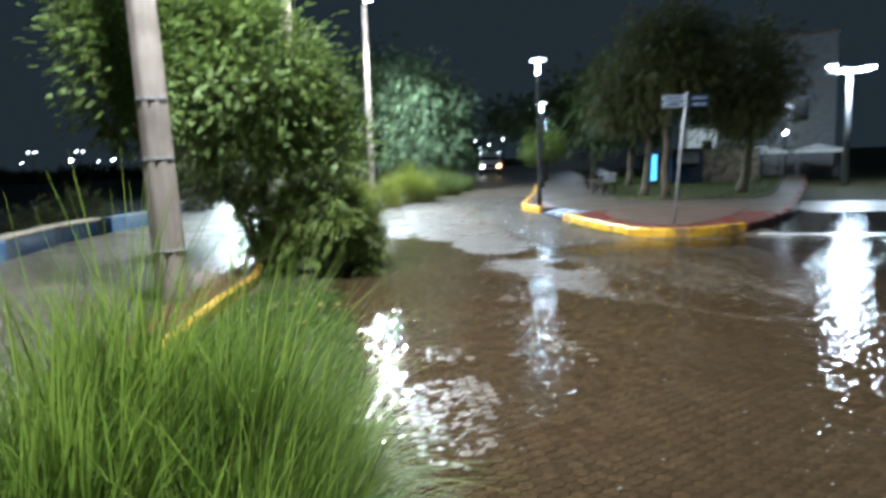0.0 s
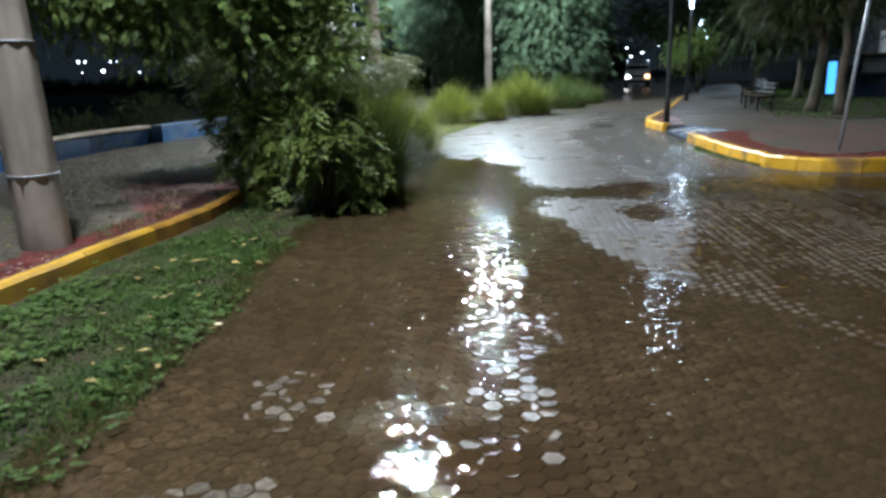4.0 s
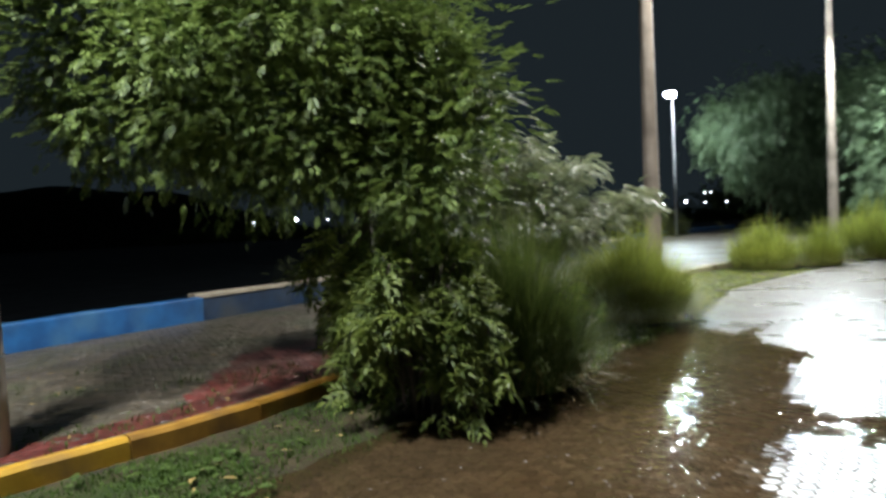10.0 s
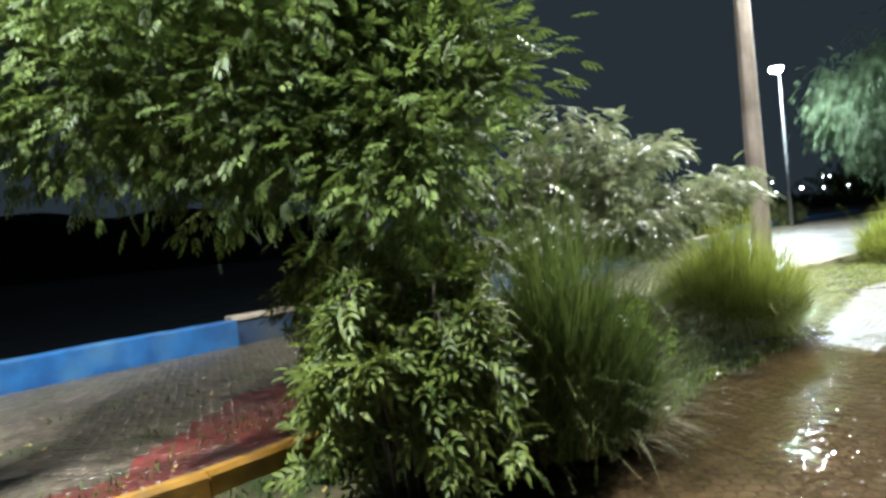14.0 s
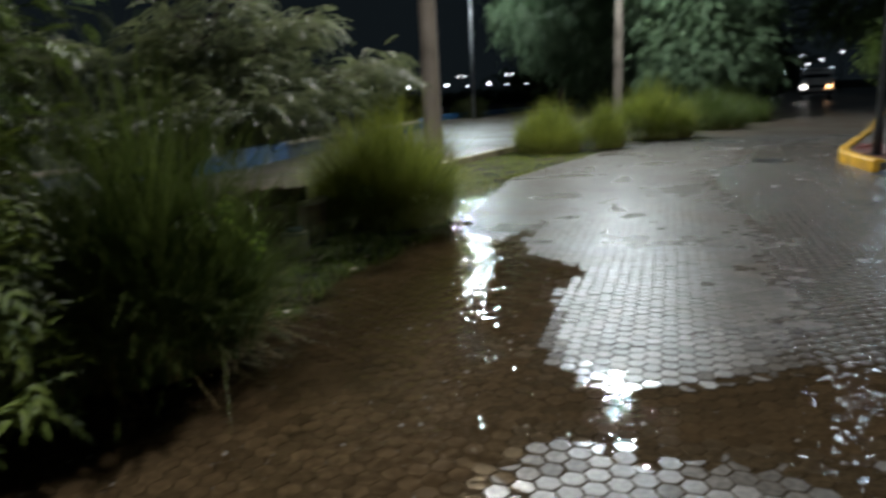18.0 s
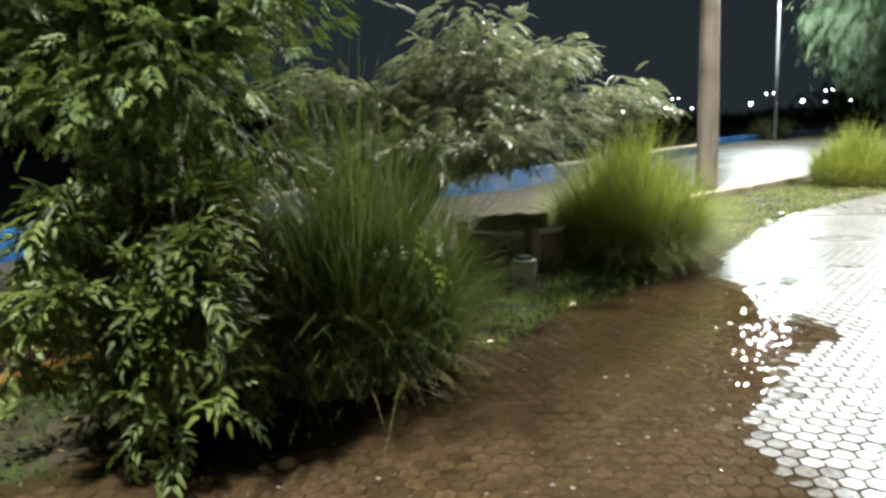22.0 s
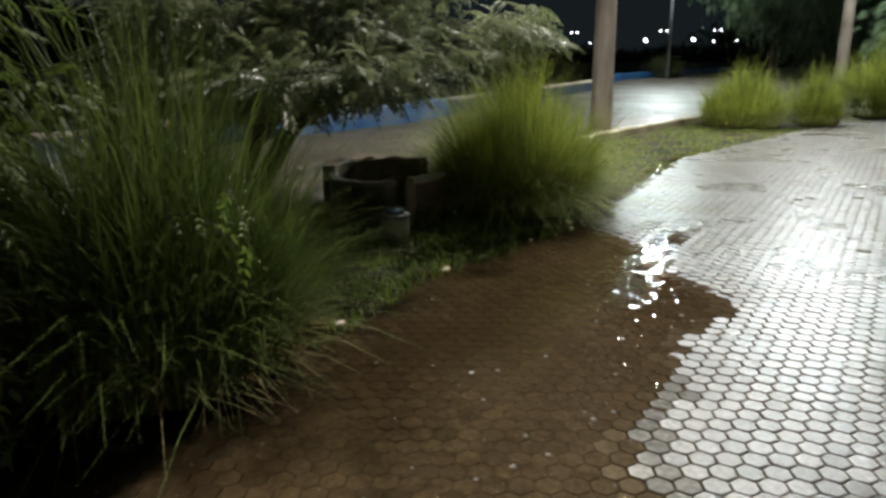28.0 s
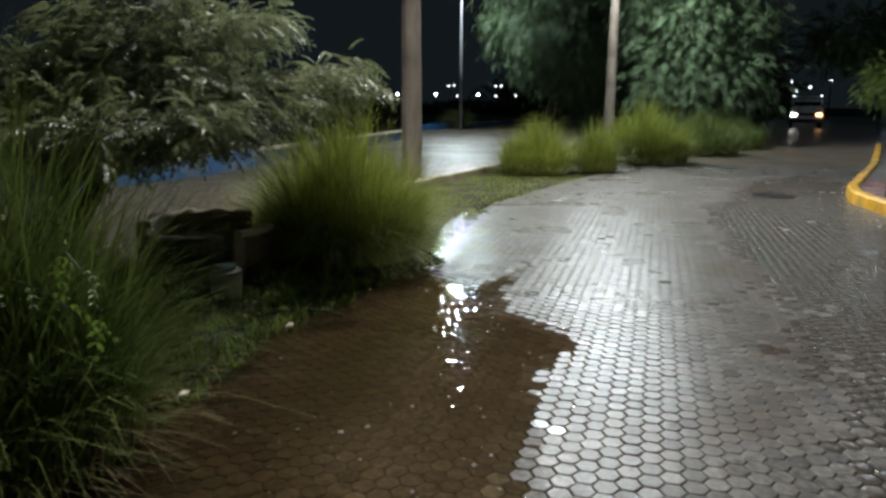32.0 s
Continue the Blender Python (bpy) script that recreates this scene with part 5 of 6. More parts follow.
# fallen leaves on the verge and the path edge
LEAFLET = (np.array([(-0.5, 0, 0), (-0.15, 0.2, 0.06), (0.5, 0, 0.02), (-0.15, -0.2, 0.06), (0, 0, 0)]), np.array([(0, 4, 1), (1, 4, 2), (0, 3, 4), (4, 3, 2)]))
n = 100
y = rng.uniform(4.5, 16, n)
x = edge_x(y) - 1.05 * rng.random(n) ** 1.2
p = np.stack([x, y, np.maximum(verge_z(x, y), 0.0) + 0.035], 1)
a = rng.uniform(0, 2 * math.pi, n)
tagged(fast("fallen_leaves", *scattered(LEAFLET, p, np.stack([np.cos(a), np.sin(a), 0 * a], 1), rng.normal(size=(n, 3)) * 0.3 + [0, 0, 1], rng.uniform(0.04, 0.115, n)), DRY_LEAF), "yellow and brown fallen leaves on the wet grass", "leaves", kind="stuff")

# pale domes added on the water to stand in for lamp glints on ripples
n = 1500
x, y = rng.uniform(-3, 4, n), rng.uniform(2.5, 19, n)
y[: n // 2] = rng.normal(12.5, 2.5, n // 2)
x[: n // 2] = rng.normal(0.0, 1.1, n // 2)
keep = (road_z(x, y) < -0.004) & (x > edge_x(y) + 0.1) & (y < 19) & (x < 3.5)
p = np.stack([x, y, 0 * x + 0.0005], 1)[keep]
a = np.arange(8) * math.pi / 4
DOME = (np.array([(math.cos(t), math.sin(t), 0) for t in a] + [(0.65 * math.cos(t), 0.65 * math.sin(t), 0.45) for t in a] + [(0, 0, 0.6)]),
        np.array([q for k in range(8) for q in ((k, (k + 1) % 8, 8 + k), ((k + 1) % 8, 8 + (k + 1) % 8, 8 + k), (8 + k, 8 + (k + 1) % 8, 16))]))
m = len(p)
a = rng.uniform(0, 2 * math.pi, m)
ob = tagged(fast("glint_domes", *scattered(DOME, p, np.stack([np.cos(a), np.sin(a), 0 * a], 1), np.tile([0, 0, 1.0], (m, 1)), 0.003 + 0.011 * rng.random(m) ** 4), GLINT), "small pale domes added as glints on the muddy water", "bubbles", kind="stuff")
ob.data.polygons.foreach_set("use_smooth", [True] * len(ob.data.polygons))

n = 5000
y = rng.uniform(3, 11, n)
u = rng.random(n)
x = kerb_x(y) - 0.18 - u * 2.6
keep = wobble(x * 1.1 + 2, y * 0.9) > 0.12 + 0.25 * u
p = np.stack([x, y, 0 * x + PATH_Z], 1)[keep]
tagged(fast("path_grass", *blades(rng, p, 0.09, 1.0, 0.005, 3), GRASS_LOW), "grass growing in patches between the path pavers", "grass", kind="stuff")
n = 420
y = rng.uniform(3, 18, n)
x = kerb_x(y) - 0.2 - 2.8 * rng.random(n) ** 1.5
a = rng.uniform(0, 2 * math.pi, n)
tagged(fast("path_litter", *scattered(LEAFLET, np.stack([x, y, 0 * x + PATH_Z + 0.018], 1), np.stack([np.cos(a), np.sin(a), 0 * a], 1), rng.normal(size=(n, 3)) * 0.25 + [0, 0, 1], rng.uniform(0.02, 0.07, n)), DRY_LEAF), "wet leaf litter on the path", "leaves", kind="stuff")

n = 1500
y = rng.uniform(15.4, 18.2, n)
x = np.interp(y, (15.35, 16.3, 17.45, 19.3), (3.05, 2.72, 2.36, 1.95)) - 0.14 - np.abs(rng.normal(size=n)) * 0.16 * np.clip(1.3 - np.abs(y - 17.0) / 1.2, 0.1, 1)
tagged(fast("kerb_grass", *blades(rng, np.stack([x, y, 0 * x - 0.005], 1), 0.07, 1.0, 0.005, 3), GRASS_LOW), "thin grass growing out of the road at the island kerb", "grass", kind="stuff")
big_leaf = thing("fallen_leaf", (-1.9, 8.3, 0.085), "large yellow fallen leaf on the wet grass", "leaf", turn=35)
fast("blade", LEAFLET[0] * 0.17, LEAFLET[1], DRY_LEAF, big_leaf)

# ---- far shore: lamps on poles, hedge ----
def far_lamp(tall, globe, mat, label, twin=0.0):
    t = thing("far_lamp", (0, 0, 0), label, "street lamp", "lamps across the bay")
    part("pole", lathe([(0.09, 0), (0.06, tall)], 8), BLACK_METAL, t, smooth=True)
    for dx in ((-twin, twin) if twin else (0,)):
        part("globe", lathe([(globe * 0.3, tall - globe), (globe * 0.85, tall - globe * 0.5), (globe, tall), (globe * 0.8, tall + globe * 0.6), (globe * 0.2, tall + globe)], 12, (dx, 0, 0)), mat, t, smooth=True)
    if twin:
        part("crossbar", box(2 * twin, 0.06, 0.06, (0, 0, tall - globe - 0.05), 0), BLACK_METAL, t)
    return t


big_l = far_lamp(3.7, 0.25, LAMP_FAR, "bright globe lamp far across the bay")
small_l = far_lamp(3.4, 0.15, LAMP_FAINT, "faint lamp far across the bay")
twin_l = far_lamp(5.3, 0.15, LAMP_FAINT, "twin lamp far across the bay", 0.55)
for ob, rows in ((big_l, ((-82.1, 122.2), (-76.2, 126.3), (-69.9, 130.3), (-62.6, 134.3), (-97, 106), (-104.7, 97.4), (-116.9, 80.7))),
                 (small_l, ((-101, 105.2), (-94.3, 112), (-88.3, 117.3), (-78.4, 124.9), (-66.2, 132.4), (-59.5, 135.9), (-56, 137.5), (-121, 73.7), (-113.5, 85.9), (-108.6, 92.6), (-110, 91))),
                 (twin_l, ((-87, 118.4), (-80.8, 123.1), (-67.2, 131.8), (-59, 136.1), (-97.3, 109.1), (-99.2, 103.6)))):
    for k, (x, y) in enumerate(rows):
        m = pose(x, y, 0, 0, 0, math.degrees(math.atan2(y, x)) + 90)
        if k == 0:
            ob.matrix_world = m
        else:
            copy_thing(ob, m)
hedge = thing("hedge", (0, 0, 0), "long dark hedge on the far shore", "hedge", kind="stuff")
n = 5000
s = rng.random(n)
p = np.stack([-125 + 80 * s + rng.normal(size=n) * 1.0, 62 + 78 * s**0.8 - 6 + rng.normal(size=n) * 1.0, rng.random(n) * (1.9 + 0.4 * np.sin(40 * s))], 1)
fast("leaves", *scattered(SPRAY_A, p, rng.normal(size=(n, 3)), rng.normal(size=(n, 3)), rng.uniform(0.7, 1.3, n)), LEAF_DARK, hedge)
n = 4500
s = rng.random(n)
p = np.stack([-62 + 52 * s + rng.normal(size=n) * 2, 144 + 4 * s + rng.normal(size=n) * 2, rng.random(n) ** 1.3 * (5 + 2.5 * np.sin(9 * s) + np.sin(31 * s))], 1)
hedge2 = thing("treeline", (0, 0, 0), "dark line of trees beyond the road end", "trees", kind="stuff")
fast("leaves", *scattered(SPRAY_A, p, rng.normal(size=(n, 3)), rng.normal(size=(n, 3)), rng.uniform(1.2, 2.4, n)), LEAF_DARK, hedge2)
# the dark wooded bank that closes the bay to the west
n, k = 60, 6
v, f = [], []
for a in range(n + 1):
    s = a / n
    x, y = -165 + 42 * s, -90 + 185 * s
    top = (12.5 + 1.2 * math.sin(17 * s) + 0.7 * math.sin(53 * s + 1)) * (1 - s**6) + 1.5
    v += [(x - 14 * b / k, y + 3 * b / k, -0.1 + top * math.sin(0.5 * math.pi * b / k)) for b in range(k + 1)]
f = [(a * (k + 1) + b, a * (k + 1) + b + 1, (a + 1) * (k + 1) + b + 1, (a + 1) * (k + 1) + b) for a in range(n) for b in range(k)]
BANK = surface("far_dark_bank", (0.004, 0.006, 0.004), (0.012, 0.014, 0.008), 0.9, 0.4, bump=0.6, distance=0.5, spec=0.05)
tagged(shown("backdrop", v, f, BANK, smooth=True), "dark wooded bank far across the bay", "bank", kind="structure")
far_r = far_lamp(4.2, 0.11, LAMP_FAINT, "small lamp beyond the far end of the road")
far_r.matrix_world = pose(-4.9, 94.6, -0.12)
for x, y, z in ((-4.3, 94, -1.0), (-3.1, 95, -0.6), (-1.2, 94.8, 0.1), (-6.5, 94.5, -1.7), (-8, 100, 0.0)):
    copy_thing(far_r, pose(x, y, z - 0.12))

# ---- broken concrete chamber in the verge, with the bottle in front ----
ch = thing("concrete_chamber", (-4.0, 14.88, 0.0), "broken mossy concrete chamber ring sunk in the verge", "chamber")


def ring_piece(name, a0, a1, r0, r1, z0, z1, mat, label=""):
    n = max(3, int(abs(a1 - a0) / 8))
    bm = bmesh.new()
    rows = []
    for t in np.linspace(radians(a0), radians(a1), n):
        j = rng.normal() * 0.008
        rows.append([bm.verts.new((r * math.cos(t), r * math.sin(t), z)) for r, z in ((r1, z0), (r1 + j * 0.3, z1 - 0.015), (r1 - 0.015, z1 + j), (r0 + 0.015, z1 + j), (r0, z1 - 0.015), (r0, z0))])
    for p_, q_ in zip(rows, rows[1:]):
        for i in range(5):
            bm.faces.new((p_[i], p_[i + 1], q_[i + 1], q_[i]))
    bm.faces.new(rows[0])
    bm.faces.new(rows[-1])
    bmesh.ops.recalc_face_normals(bm, faces=bm.faces[:])
    return part(name, bm, mat, ch, label)


ring_piece("ring_wall", -13, 46, 0.44, 0.52, -0.05, 0.40, DARK_CONCRETE)
ring_piece("ring_wall", 96, 230, 0.46, 0.58, -0.05, 0.50, DARK_CONCRETE, "higher dark back of the ring")
ring_piece("ring_wall", 216, 330, 0.45, 0.52, -0.05, 0.40, DARK_CONCRETE)
# right lip takes the container's whitish colour: lamplight on its top painted in
ring_piece("lip", -14, 40, 0.42, 0.55, 0.40, 0.435, JUG, "broken concrete lip, coloured paler for the light on it")
ring_piece("lip", 222, 331, 0.44, 0.535, 0.40, 0.425, CONCRETE, "pale chipped top edge")
part("broken_edge", box(0.05, 0.10, 0.40, (0.475, -0.125, 0.02), 0.01, -14, (0, 2)), CAP, ch, "pale broken end of the ring")
bottle = thing("container", (-3.25, 14.36, 0.0), "dull whitish plastic container with a blue-grey lid on the grass", "container")
part("body", lathe([(0.085, 0), (0.105, 0.015), (0.112, 0.10), (0.112, 0.20), (0.100, 0.235), (0.07, 0.245)], 20), JUG, bottle, smooth=True)
part("cap", lathe([(0.075, 0.245), (0.078, 0.275), (0.06, 0.283), (0.02, 0.285)], 18), PLASTIC_BLUE, bottle, "blue-grey lid", True)
part("handle", lathe([(0.118, 0.215), (0.122, 0.22), (0.122, 0.232), (0.118, 0.237)], 20), GREY_METAL, bottle, "thin wire rim", True)

# ---- dark manhole cover in the road, a twig lying on the pavers ----
HOLE = (-0.25, 23.45)
cover = thing("manhole_cover", (*HOLE, float(road_z(*HOLE))), "dark round iron manhole cover set in the wet road", "manhole cover")
part("frame", lathe([(0.30, 0.004), (0.305, 0.008), (0.345, 0.008), (0.35, -0.02)], 36), ASPHALT, cover)
part("lid", lathe([(0.02, 0.003), (0.285, 0.003), (0.295, -0.004), (0.297, -0.02)], 36), ASPHALT, cover)
for k in range(5):
    w = math.sqrt(0.26**2 - (0.09 * (k - 2)) ** 2)
    part("lid_rib", box(2 * w, 0.03, 0.007, (0, 0.09 * (k - 2), 0.001), 0.002), ASPHALT, cover)
twig = thing("twig", (-3.3, 24.15, 0.02), "thin forked brown twig lying on the wet pavers", "twig")
tube("stem", [(-0.35, -0.05, 0.0), (-0.1, 0.02, 0.02), (0.15, 0.0, 0.03), (0.38, 0.07, 0.01)], [0.011, 0.010, 0.007, 0.004], BARK, twig, 6)
tube("side_shoot", [(-0.1, 0.02, 0.02), (0.02, 0.12, 0.09), (0.1, 0.2, 0.13)], [0.006, 0.005, 0.003], BARK, twig, 5)

# ---- park bench ----
def park_bench(x, y, turn):
    b = thing("park_bench", (x, y, ISLE_Z), "dark wooden slatted park bench on black metal legs", "bench", "benches by the walkway", turn=turn)
    for k in range(4):
        part("seat_slat", box(1.7, 0.085, 0.035, (0, -0.16 + 0.105 * k, 0.43), 0.008), WOOD, b)
    for k in range(3):
        part("back_slat", box(1.7, 0.03, 0.075, (0, 0.27 + 0.025 * k, 0.52 + 0.13 * k), 0.008, 0, (-10, 0)), PALE_WOOD, b)
    for dx in (-0.7, 0.7):
        part("leg", box(0.05, 0.05, 0.43, (dx, -0.15, 0), 0.008), BLACK_METAL, b)
        part("leg", box(0.05, 0.05, 0.88, (dx, 0.24, 0), 0.008, 0, (-6, 0)), BLACK_METAL, b)
        part("armrest", box(0.06, 0.5, 0.03, (dx, 0.05, 0.64), 0.008), BLACK_METAL, b)
        part("rail", box(0.04, 0.45, 0.04, (dx, 0.03, 0.39), 0.006), BLACK_METAL, b)
    return b


bench = park_bench(4.0, 28.6, -80)
copy_thing(bench, pose(4.1, 31.8, ISLE_Z, 0, 0, -82))
copy_thing(bench, pose(4.6, 37.8, ISLE_Z, 0, 0, -80))

# ---- van standing on the far road ----
GLASS = surface("dark_windscreen", (0.008, 0.010, 0.012), (0.015, 0.018, 0.02), 0.06, 2, bump=0.0)
bus = thing("van", (-1.85, 66.0, 0.015), "white van facing along the road with its headlights on", "van", turn=4)
part("body", box(2.05, 5.6, 1.15, (0, 2.8, 0.38), 0.12), WHITE_PAINT, bus)
part("cabin", box(1.95, 4.7, 0.75, (0, 3.2, 1.45), 0.18), WHITE_PAINT, bus)
part("windscreen", box(1.7, 0.05, 0.62, (0, 0.80, 1.5), 0.02, 0, (-14, 0)), GLASS, bus, "dark windscreen")
part("grille", box(1.1, 0.05, 0.2, (0, -0.01, 0.85), 0.01), BLACK_METAL, bus)
part("bumper", box(2.1, 0.16, 0.24, (0, 0.0, 0.38), 0.04), BLACK_METAL, bus)
for s in (-1, 1):
    part("headlight", box(0.34, 0.06, 0.2, (0.78 * s, -0.01, 0.82), 0.03), HEADLIGHT if s < 0 else INDICATOR, bus, "glowing headlight")
    part("marker_lamp", box(0.12, 0.06, 0.08, (0.85 * s, 0.85, 2.17), 0.01), LAMP_HOOD, bus, "small white roof lamp")
    part("mirror", box(0.08, 0.12, 0.28, (1.15 * s, 0.2, 1.55), 0.02), BLACK_METAL, bus)
    for yy_ in (0.9, 4.5):
        w = part("wheel", lathe([(0.2, -0.11), (0.35, -0.1), (0.36, 0.0), (0.35, 0.1), (0.2, 0.11)], 20), RUBBER, bus, "black tyre", True)
        w.matrix_local = pose(0.92 * s, yy_, 0.345, 0, 90, 0)
        part("rim", lathe([(0.2, -0.115), (0.2, 0.115)], 16), GREY_METAL, w)

# ---- buildings and wall behind the park ----
def house(x, y, w, d, h, turn, label, windows):
    b = thing("building", (x, y, 0), label, "building", turn=turn)
    part("wall", box(w, d, h, (0, 0, -0.1), 0.02), WALL_WHITE, b)
    part("roof", box(w + 0.3, d + 0.3, 0.18, (0, 0, h - 0.1), 0.02), DARK_CONCRETE, b)
    for wx, wz, ww, wh, name, mat in windows:
        part(name, box(ww, 0.08, wh, (wx, -d / 2 - 0.02, wz), 0.01), mat, b)
    return b


house(16.0, 49, 9, 6, 8.6, -12, "pale two-storey building behind the park trees", [(-3.2, 3.4, 1.2, 1.3, "window", GLASS), (-1.0, 3.4, 1.2, 1.3, "window", GLASS), (2.4, 3.4, 1.2, 1.3, "window", GLASS), (-3.2, 0.9, 1.3, 1.4, "window", GLASS), (0.0, 0.0, 1.1, 2.1, "door", DARK_BLUE)])
part("wall_slab", box(11, 0.2, 2.0, (8.5, 78, 0.0), 0.02), WALL_WHITE).name = "boundary_wall"
tagged(bpy.data.objects["boundary_wall"], "long pale boundary wall beyond the walkway", "wall", kind="structure")
# white block put before the house: light on its wall end as paint
lit_block = thing("small_building", (12.05, 45.6, 0), "pale block added for the lit end of the house wall", "building", turn=-6)
part("wall", box(1.7, 1.2, 3.2, (0, 0, -0.1), 0.02), WHITE_PAINT, lit_block)
part("roof", box(1.9, 1.4, 0.12, (0, 0, 3.1), 0.02), DARK_CONCRETE, lit_block)
part("window", box(0.6, 0.05, 0.6, (0.3, -0.61, 1.75), 0.005), GLASS, lit_block)
kiosk = thing("kiosk", (9.3, 37.6, ISLE_Z), "low dark blue kiosk among the park trees", "kiosk", turn=-8)
part("body", box(1.5, 1.6, 1.65, (0, 0, 0), 0.02), DARK_BLUE, kiosk)
part("roof", box(1.75, 1.85, 0.1, (0, 0, 1.65), 0.02), DARK_CONCRETE, kiosk)
part("counter", box(1.2, 0.25, 0.05, (0, -0.9, 0.95), 0.01), DARK_CONCRETE, kiosk)
part("shutter", box(1.1, 0.03, 0.55, (0, -0.81, 1.02), 0.005), GREY_METAL, kiosk, "closed grey shutter")
brown = thing("garden_wall", (11.4, 37.2, ISLE_Z), "dark brown garden wall beside the kiosk", "wall", turn=-4)
part("wall_body", box(2.7, 0.2, 1.6, (0, 0, 0), 0.02), DARK_CONCRETE, brown)
part("coping", box(2.8, 0.28, 0.07, (0, 0, 1.6), 0.01), DARK_CONCRETE, brown)
post = thing("light_post", (7.85, 38.6, ISLE_Z), "short glowing light blue advertising post", "light post")
part("frame", box(0.42, 0.16, 1.55, (0, 0, 0), 0.02), BLACK_METAL, post)
part("panel", box(0.34, 0.03, 1.35, (0, -0.085, 0.12), 0.01), glow("lit_blue_panel", (0.10, 0.42, 0.95), 0.9), post, "glowing light blue panel")


def stall(x, y, turn):
    s = thing("market_stall", (x, y, 0.0), "white canopy stall with dark tables by the side street", "stall", "stalls by the side street", turn=turn)
    for dx in (-1.1, 1.1):
        for dy in (-0.8, 0.8):
            part("post", box(0.05, 0.05, 1.5, (dx, dy, 0), 0.005), GREY_METAL, s)
    bm = bmesh.new()
    lo = [bm.verts.new((sx * 1.3, sy * 1.0, 1.45)) for sx, sy in ((-1, -1), (1, -1), (1, 1), (-1, 1))]
    up = [bm.verts.new((sx * 1.3, sy * 1.0, 1.6)) for sx, sy in ((-1, -1), (1, -1), (1, 1), (-1, 1))]
    tip = bm.verts.new((0, 0, 1.95))
    for k in range(4):
        bm.faces.new((lo[k], lo[(k + 1) % 4], up[(k + 1) % 4], up[k]))
        bm.faces.new((up[k], up[(k + 1) % 4], tip))
    part("canopy", bm, WHITE_PAINT, s, "white cloth canopy")
    part("table", box(1.8, 0.7, 0.05, (0, -0.3, 0.72), 0.01), WOOD, s)
    for dx in (-0.8, 0.8):
        part("table_leg", box(0.05, 0.5, 0.72, (dx, -0.3, 0), 0.005), WOOD, s)
    return s


st = stall(15.0, 43.4, -15)
copy_thing(st, pose(17.8, 42.6, 0, 0, 0, -15))
walk_l = far_lamp(2.7, 0.16, LAMP_FAINT, "small lamp over the market stalls")
walk_l.matrix_world = pose(16.8, 44.8, 0)
m4 = thing("floodlight_mast", (16.1, 35.3, 0), "tall mast with four bright floodlights by the side street", "lamp post")
tube("mast_pole", [(0, 0, -0.1), (0, 0, 3), (0, 0, 5.3)], [0.14, 0.12, 0.1], GREY_METAL, m4, 12)
part("crossbar", box(1.9, 0.07, 0.07, (0, 0, 5.16), 0.01), GREY_METAL, m4)
for dx, dz in ((-0.85, 0.16), (-0.3, -0.06), (0.3, -0.06), (0.85, 0.04)):
    hd = part("lamp_head", box(0.46, 0.3, 0.1, (dx, -0.1, 5.30 + dz), 0.03), GREY_METAL, m4)
    part("lens", box(0.36, 0.26, 0.09, (dx, -0.1, 5.22 + dz), 0.03), LAMP_MAST, hd, "glowing white lens")

# ---- the hexagonal pavers, last ----
S = 0.0555
TURN = radians(13)
along, across = np.array([-math.sin(TURN), math.cos(TURN)]), np.array([math.cos(TURN), math.sin(TURN)])


def paver_mesh(rings):
    v, f = [], []
    for r, z in rings:
        v += [(S * r * math.cos(math.radians(60 * k)), S * r * math.sin(math.radians(60 * k)), z) for k in range(6)]
    f.append((0, 1, 2, 3, 4, 5))
    for a in range(0, 6 * len(rings) - 6, 6):
        f += [(a + k, a + 6 + k, a + 6 + (k + 1) % 6, a + (k + 1) % 6) for k in range(6)]
    return np.array(v), f


pv, pf = paver_mesh(((0.87, 0.0), (0.925, -0.0016), (0.962, -0.0070), (0.966, -0.024)))
thin = paver_mesh(((0.87, 0.0), (0.925, -0.0016), (0.964, -0.0115)))
soft = paver_mesh(((0.45, 0.0010), (0.60, 0.0002), (0.72, -0.0012), (0.82, -0.0032), (0.90, -0.0058), (0.964, -0.0115)))
i, j = np.meshgrid(np.arange(-90, 130), np.arange(-20, 340))
c = (i * 1.5 * S)[..., None] * across + ((j + 0.5 * (i % 2)) * math.sqrt(3) * S)[..., None] * along
c = c.reshape(-1, 2)
cx, cy = c[:, 0], c[:, 1]
isle_left = np.interp(cy, (14.9, 15.35, 16.3, 17.45, 19.3, 21.85, 23.3, 25.5, 30), (3.3, 2.9, 2.6, 2.25, 1.83, 1.28, 0.83, 0.88, 1.25))
right = np.where(cy < 14.9, 4.8, isle_left - 0.02)
keep = (cy > 1.5) & (cy < 30) & (cx > edge_x(cy) - 0.12) & (cx < right) & (np.hypot(cx - HOLE[0], cy - HOLE[1]) > 0.39)
c = c[keep]
rng = np.random.default_rng(3)
row_lift = np.random.default_rng(8).normal(size=400)
film = soaked(c[:, 0], c[:, 1])
col = np.rint((c @ across) / (1.5 * S)).astype(int) + 100
z = road_z(c[:, 0], c[:, 1]) + rng.normal(size=len(c)) * np.where(c[:, 1] < 9.2, 0.0004, 0.0006) + film * row_lift[col] * 0.0006
near = np.hypot(c[:, 0] - 0.55, (c[:, 1] - 12.6) * 0.8)
first = np.argsort(near)[:300]
me = bpy.data.meshes.new("paver")
me.from_pydata([tuple(v) for v in pv], [], pf)
me.materials.append(PAVER)
me.polygons.foreach_set("use_smooth", [len(p.vertices) == 4 for p in me.polygons])
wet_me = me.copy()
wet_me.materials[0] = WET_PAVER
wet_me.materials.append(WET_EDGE)
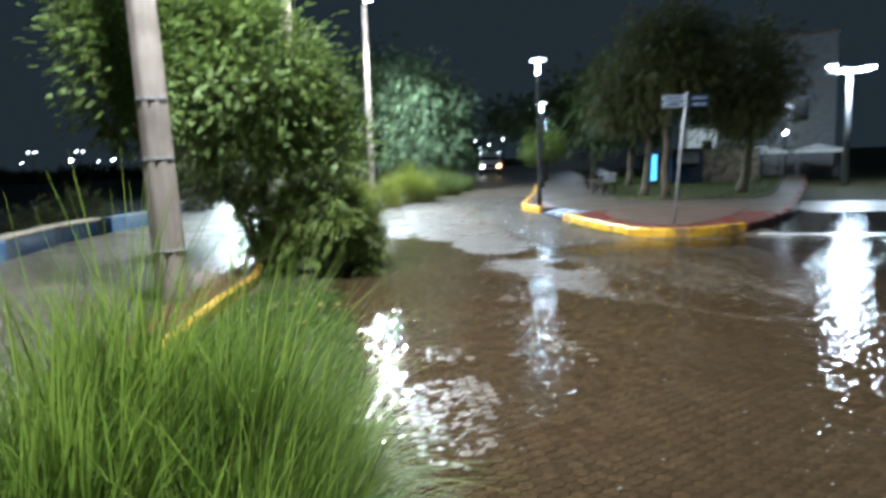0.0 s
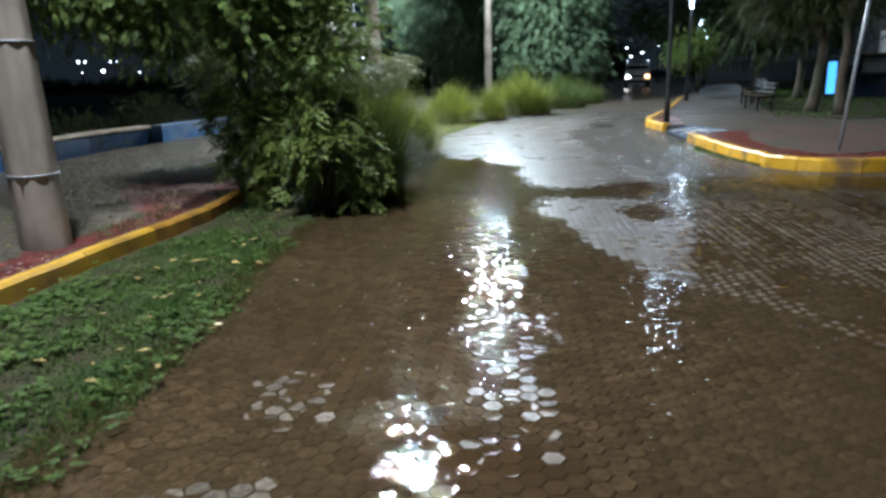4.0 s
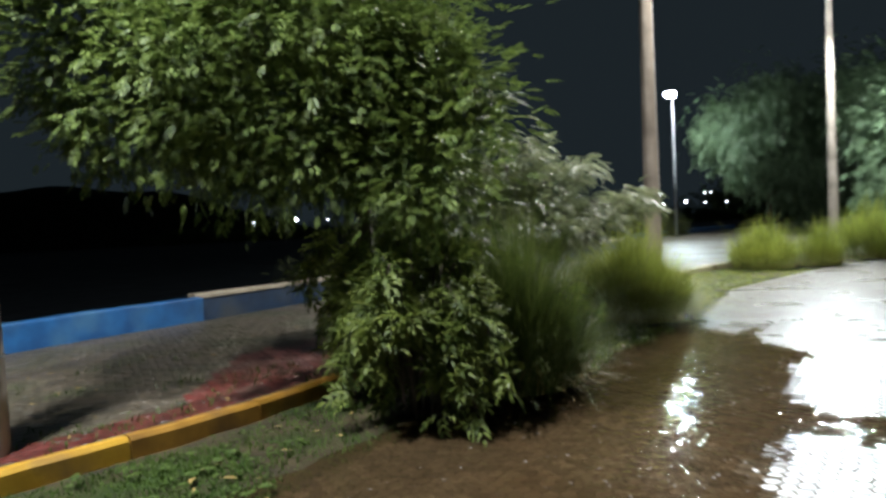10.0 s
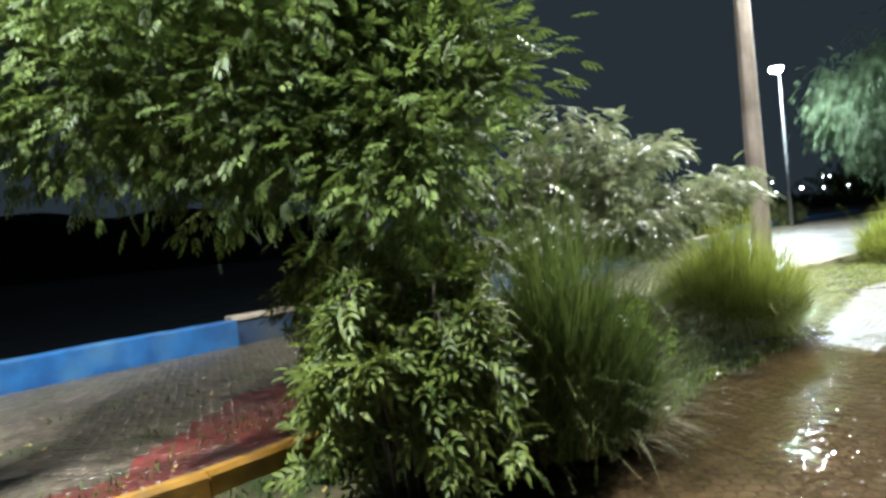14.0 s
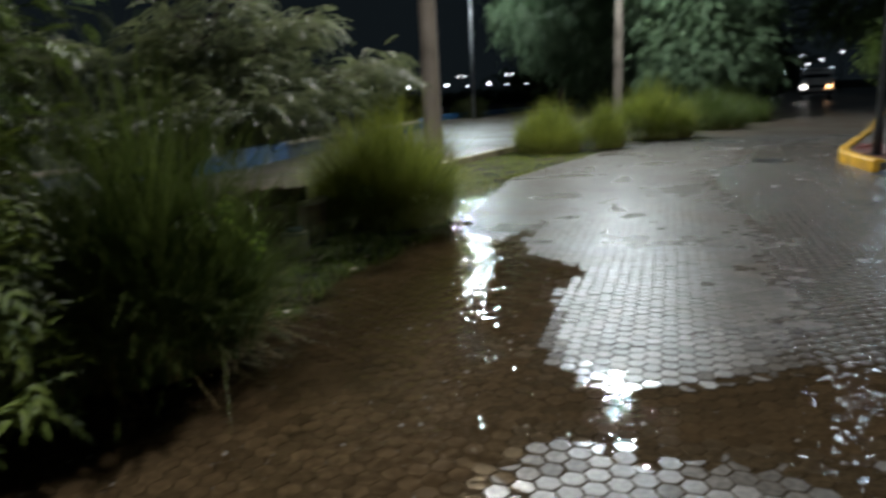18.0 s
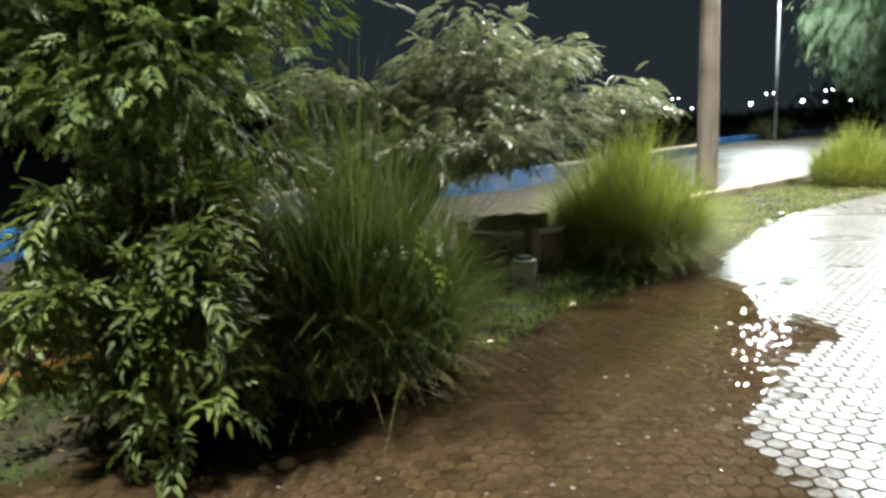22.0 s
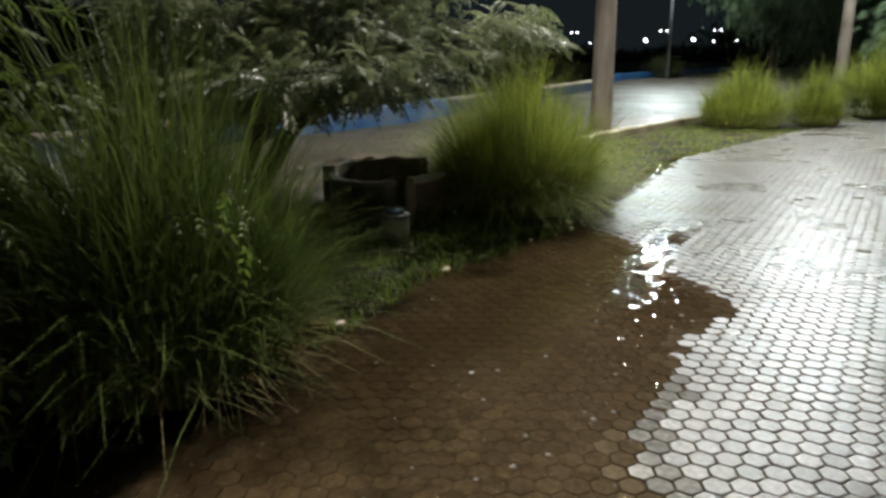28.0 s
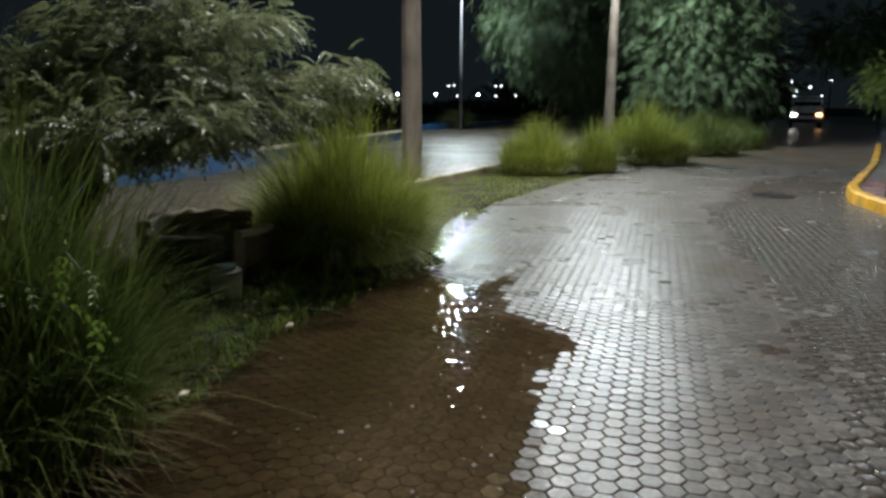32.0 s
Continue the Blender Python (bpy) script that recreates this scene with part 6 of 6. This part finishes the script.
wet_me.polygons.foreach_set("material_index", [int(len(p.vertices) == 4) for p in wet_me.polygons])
edge = np.clip(1 - np.abs(hump_side(c[:, 0], c[:, 1])) / 0.3, 0, 1) * np.clip((14.2 - c[:, 1]) / 0.8, 0, 1) * (c[:, 1] > 11.5)
film_zone = (z < -0.0045) | (c[:, 1] < 9.2) & (c[:, 0] < 1.5) | (c[:, 1] < 12.3) & (c[:, 0] > 1.75 + 0.3 * rng.normal(size=len(c)))
wet = np.maximum(film, edge) + 0.25 * wobble(1.3 * c[:, 0], 1.3 * c[:, 1]) + rng.normal(size=len(c)) * 0.16 > 0.5
spin = math.degrees(TURN)
film_me = me.copy()
film_me.materials[0] = FILM_PAVER
for k in first:
    ob = new("paver", film_me if film_zone[k] else wet_me if wet[k] else me)
    ob.parent = road
    ob.matrix_world = pose(c[k, 0], c[k, 1], z[k], rng.normal() * 0.7, rng.normal() * 0.7, spin + 60 * int(rng.integers(0, 6)))
rest = np.setdiff1d(np.arange(len(c)), first)
ct, st = math.cos(TURN), math.sin(TURN)


def paver_field(places, heights, mat, parent, label, shape=thin):
    """Many pavers in one mesh, each slightly tilted."""
    n = len(places)
    thin_v, thin_f = shape
    lx, ly = thin_v[:, 0] * ct - thin_v[:, 1] * st, thin_v[:, 0] * st + thin_v[:, 1] * ct
    quads = np.array([q for q in thin_f if len(q) == 4] + [(0, 1, 2, 3), (0, 3, 4, 5)])
    tilt = rng.normal(size=(n, 2)) * 0.012
    vx, vy = places[:, 0][:, None] + lx, places[:, 1][:, None] + ly
    vz = heights[:, None] + thin_v[:, 2] + tilt[:, :1] * lx + tilt[:, 1:] * ly
    faces = (quads[None] + (np.arange(n) * len(thin_v))[:, None, None]).reshape(-1, 4)
    ob = tagged(fast("pavers", np.stack([vx, vy, vz], -1).reshape(-1, 3), faces, mat, parent), label, kind="stuff")
    ob.data.polygons.foreach_set("use_smooth", (np.arange(n * len(quads)) % len(quads) < len(quads) - 2).tolist())
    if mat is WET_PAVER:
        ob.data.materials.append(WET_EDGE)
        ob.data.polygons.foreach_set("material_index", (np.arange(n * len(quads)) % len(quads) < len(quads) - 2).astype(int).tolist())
    return ob


right_side = c[:, 0] > 1.6
for mat, which, shape in ((FILM_PAVER, film_zone & ~right_side, thin), (FILM_PAVER, film_zone & right_side, soft), (PAVER, ~wet & ~film_zone, thin), (WET_PAVER, wet & ~film_zone & (film > 0.2), soft), (WET_PAVER, wet & ~film_zone & (film <= 0.2), thin)):
    which = rest[which[rest]]
    paver_field(c[which], z[which], mat, road, "wet hexagonal concrete pavers", shape)

# the path's pavers, some of them painted red, their joints filled with mud
pv, pf = paver_mesh(((0.84, 0.0), (0.93, -0.0012), (0.978, -0.0040), (0.982, -0.012)))
worn = paver_mesh(((0.84, 0.0), (0.93, -0.0012), (0.98, -0.0050)))
i, j = np.meshgrid(np.arange(-160, 20), np.arange(0, 330))
c = ((i * 1.5 * S)[..., None] * across + ((j + 0.5 * (i % 2)) * math.sqrt(3) * S)[..., None] * along).reshape(-1, 2)
cx, cy = c[:, 0], c[:, 1]
c = c[(cy > 3.5) & (cy < 26) & (cx < kerb_x(cy) - 0.2) & (cx > wall_x(cy) + 0.06)]
z = PATH_Z + 0.003 * wobble(c[:, 0], c[:, 1]) + rng.normal(size=len(c)) * 0.0018
red = red_zone(c[:, 0], c[:, 1])
first = np.argsort(np.hypot(c[:, 0] + 3.9, (c[:, 1] - 8.3) * 0.8))[:300]
path_me = bpy.data.meshes.new("path_paver")
path_me.from_pydata([tuple(v) for v in pv], [], pf)
path_me.materials.append(PATH_STONE)
path_me.polygons.foreach_set("use_smooth", [len(p.vertices) == 4 for p in path_me.polygons])
red_me = path_me.copy()
red_me.materials[0] = RED_STONE
for k in first:
    ob = new("paver", red_me if red[k] else path_me)
    ob.parent = path
    ob.matrix_world = pose(c[k, 0], c[k, 1], z[k], rng.normal() * 0.9, rng.normal() * 0.9, spin + 60 * int(rng.integers(0, 6)))
rest = np.setdiff1d(np.arange(len(c)), first)
paver_field(c[rest[~red[rest]]], z[rest[~red[rest]]], PATH_STONE, path, "wet grey-brown path pavers", worn)
paver_field(c[rest[red[rest]]], z[rest[red[rest]]], RED_STONE, path, "worn red painted path pavers", worn)
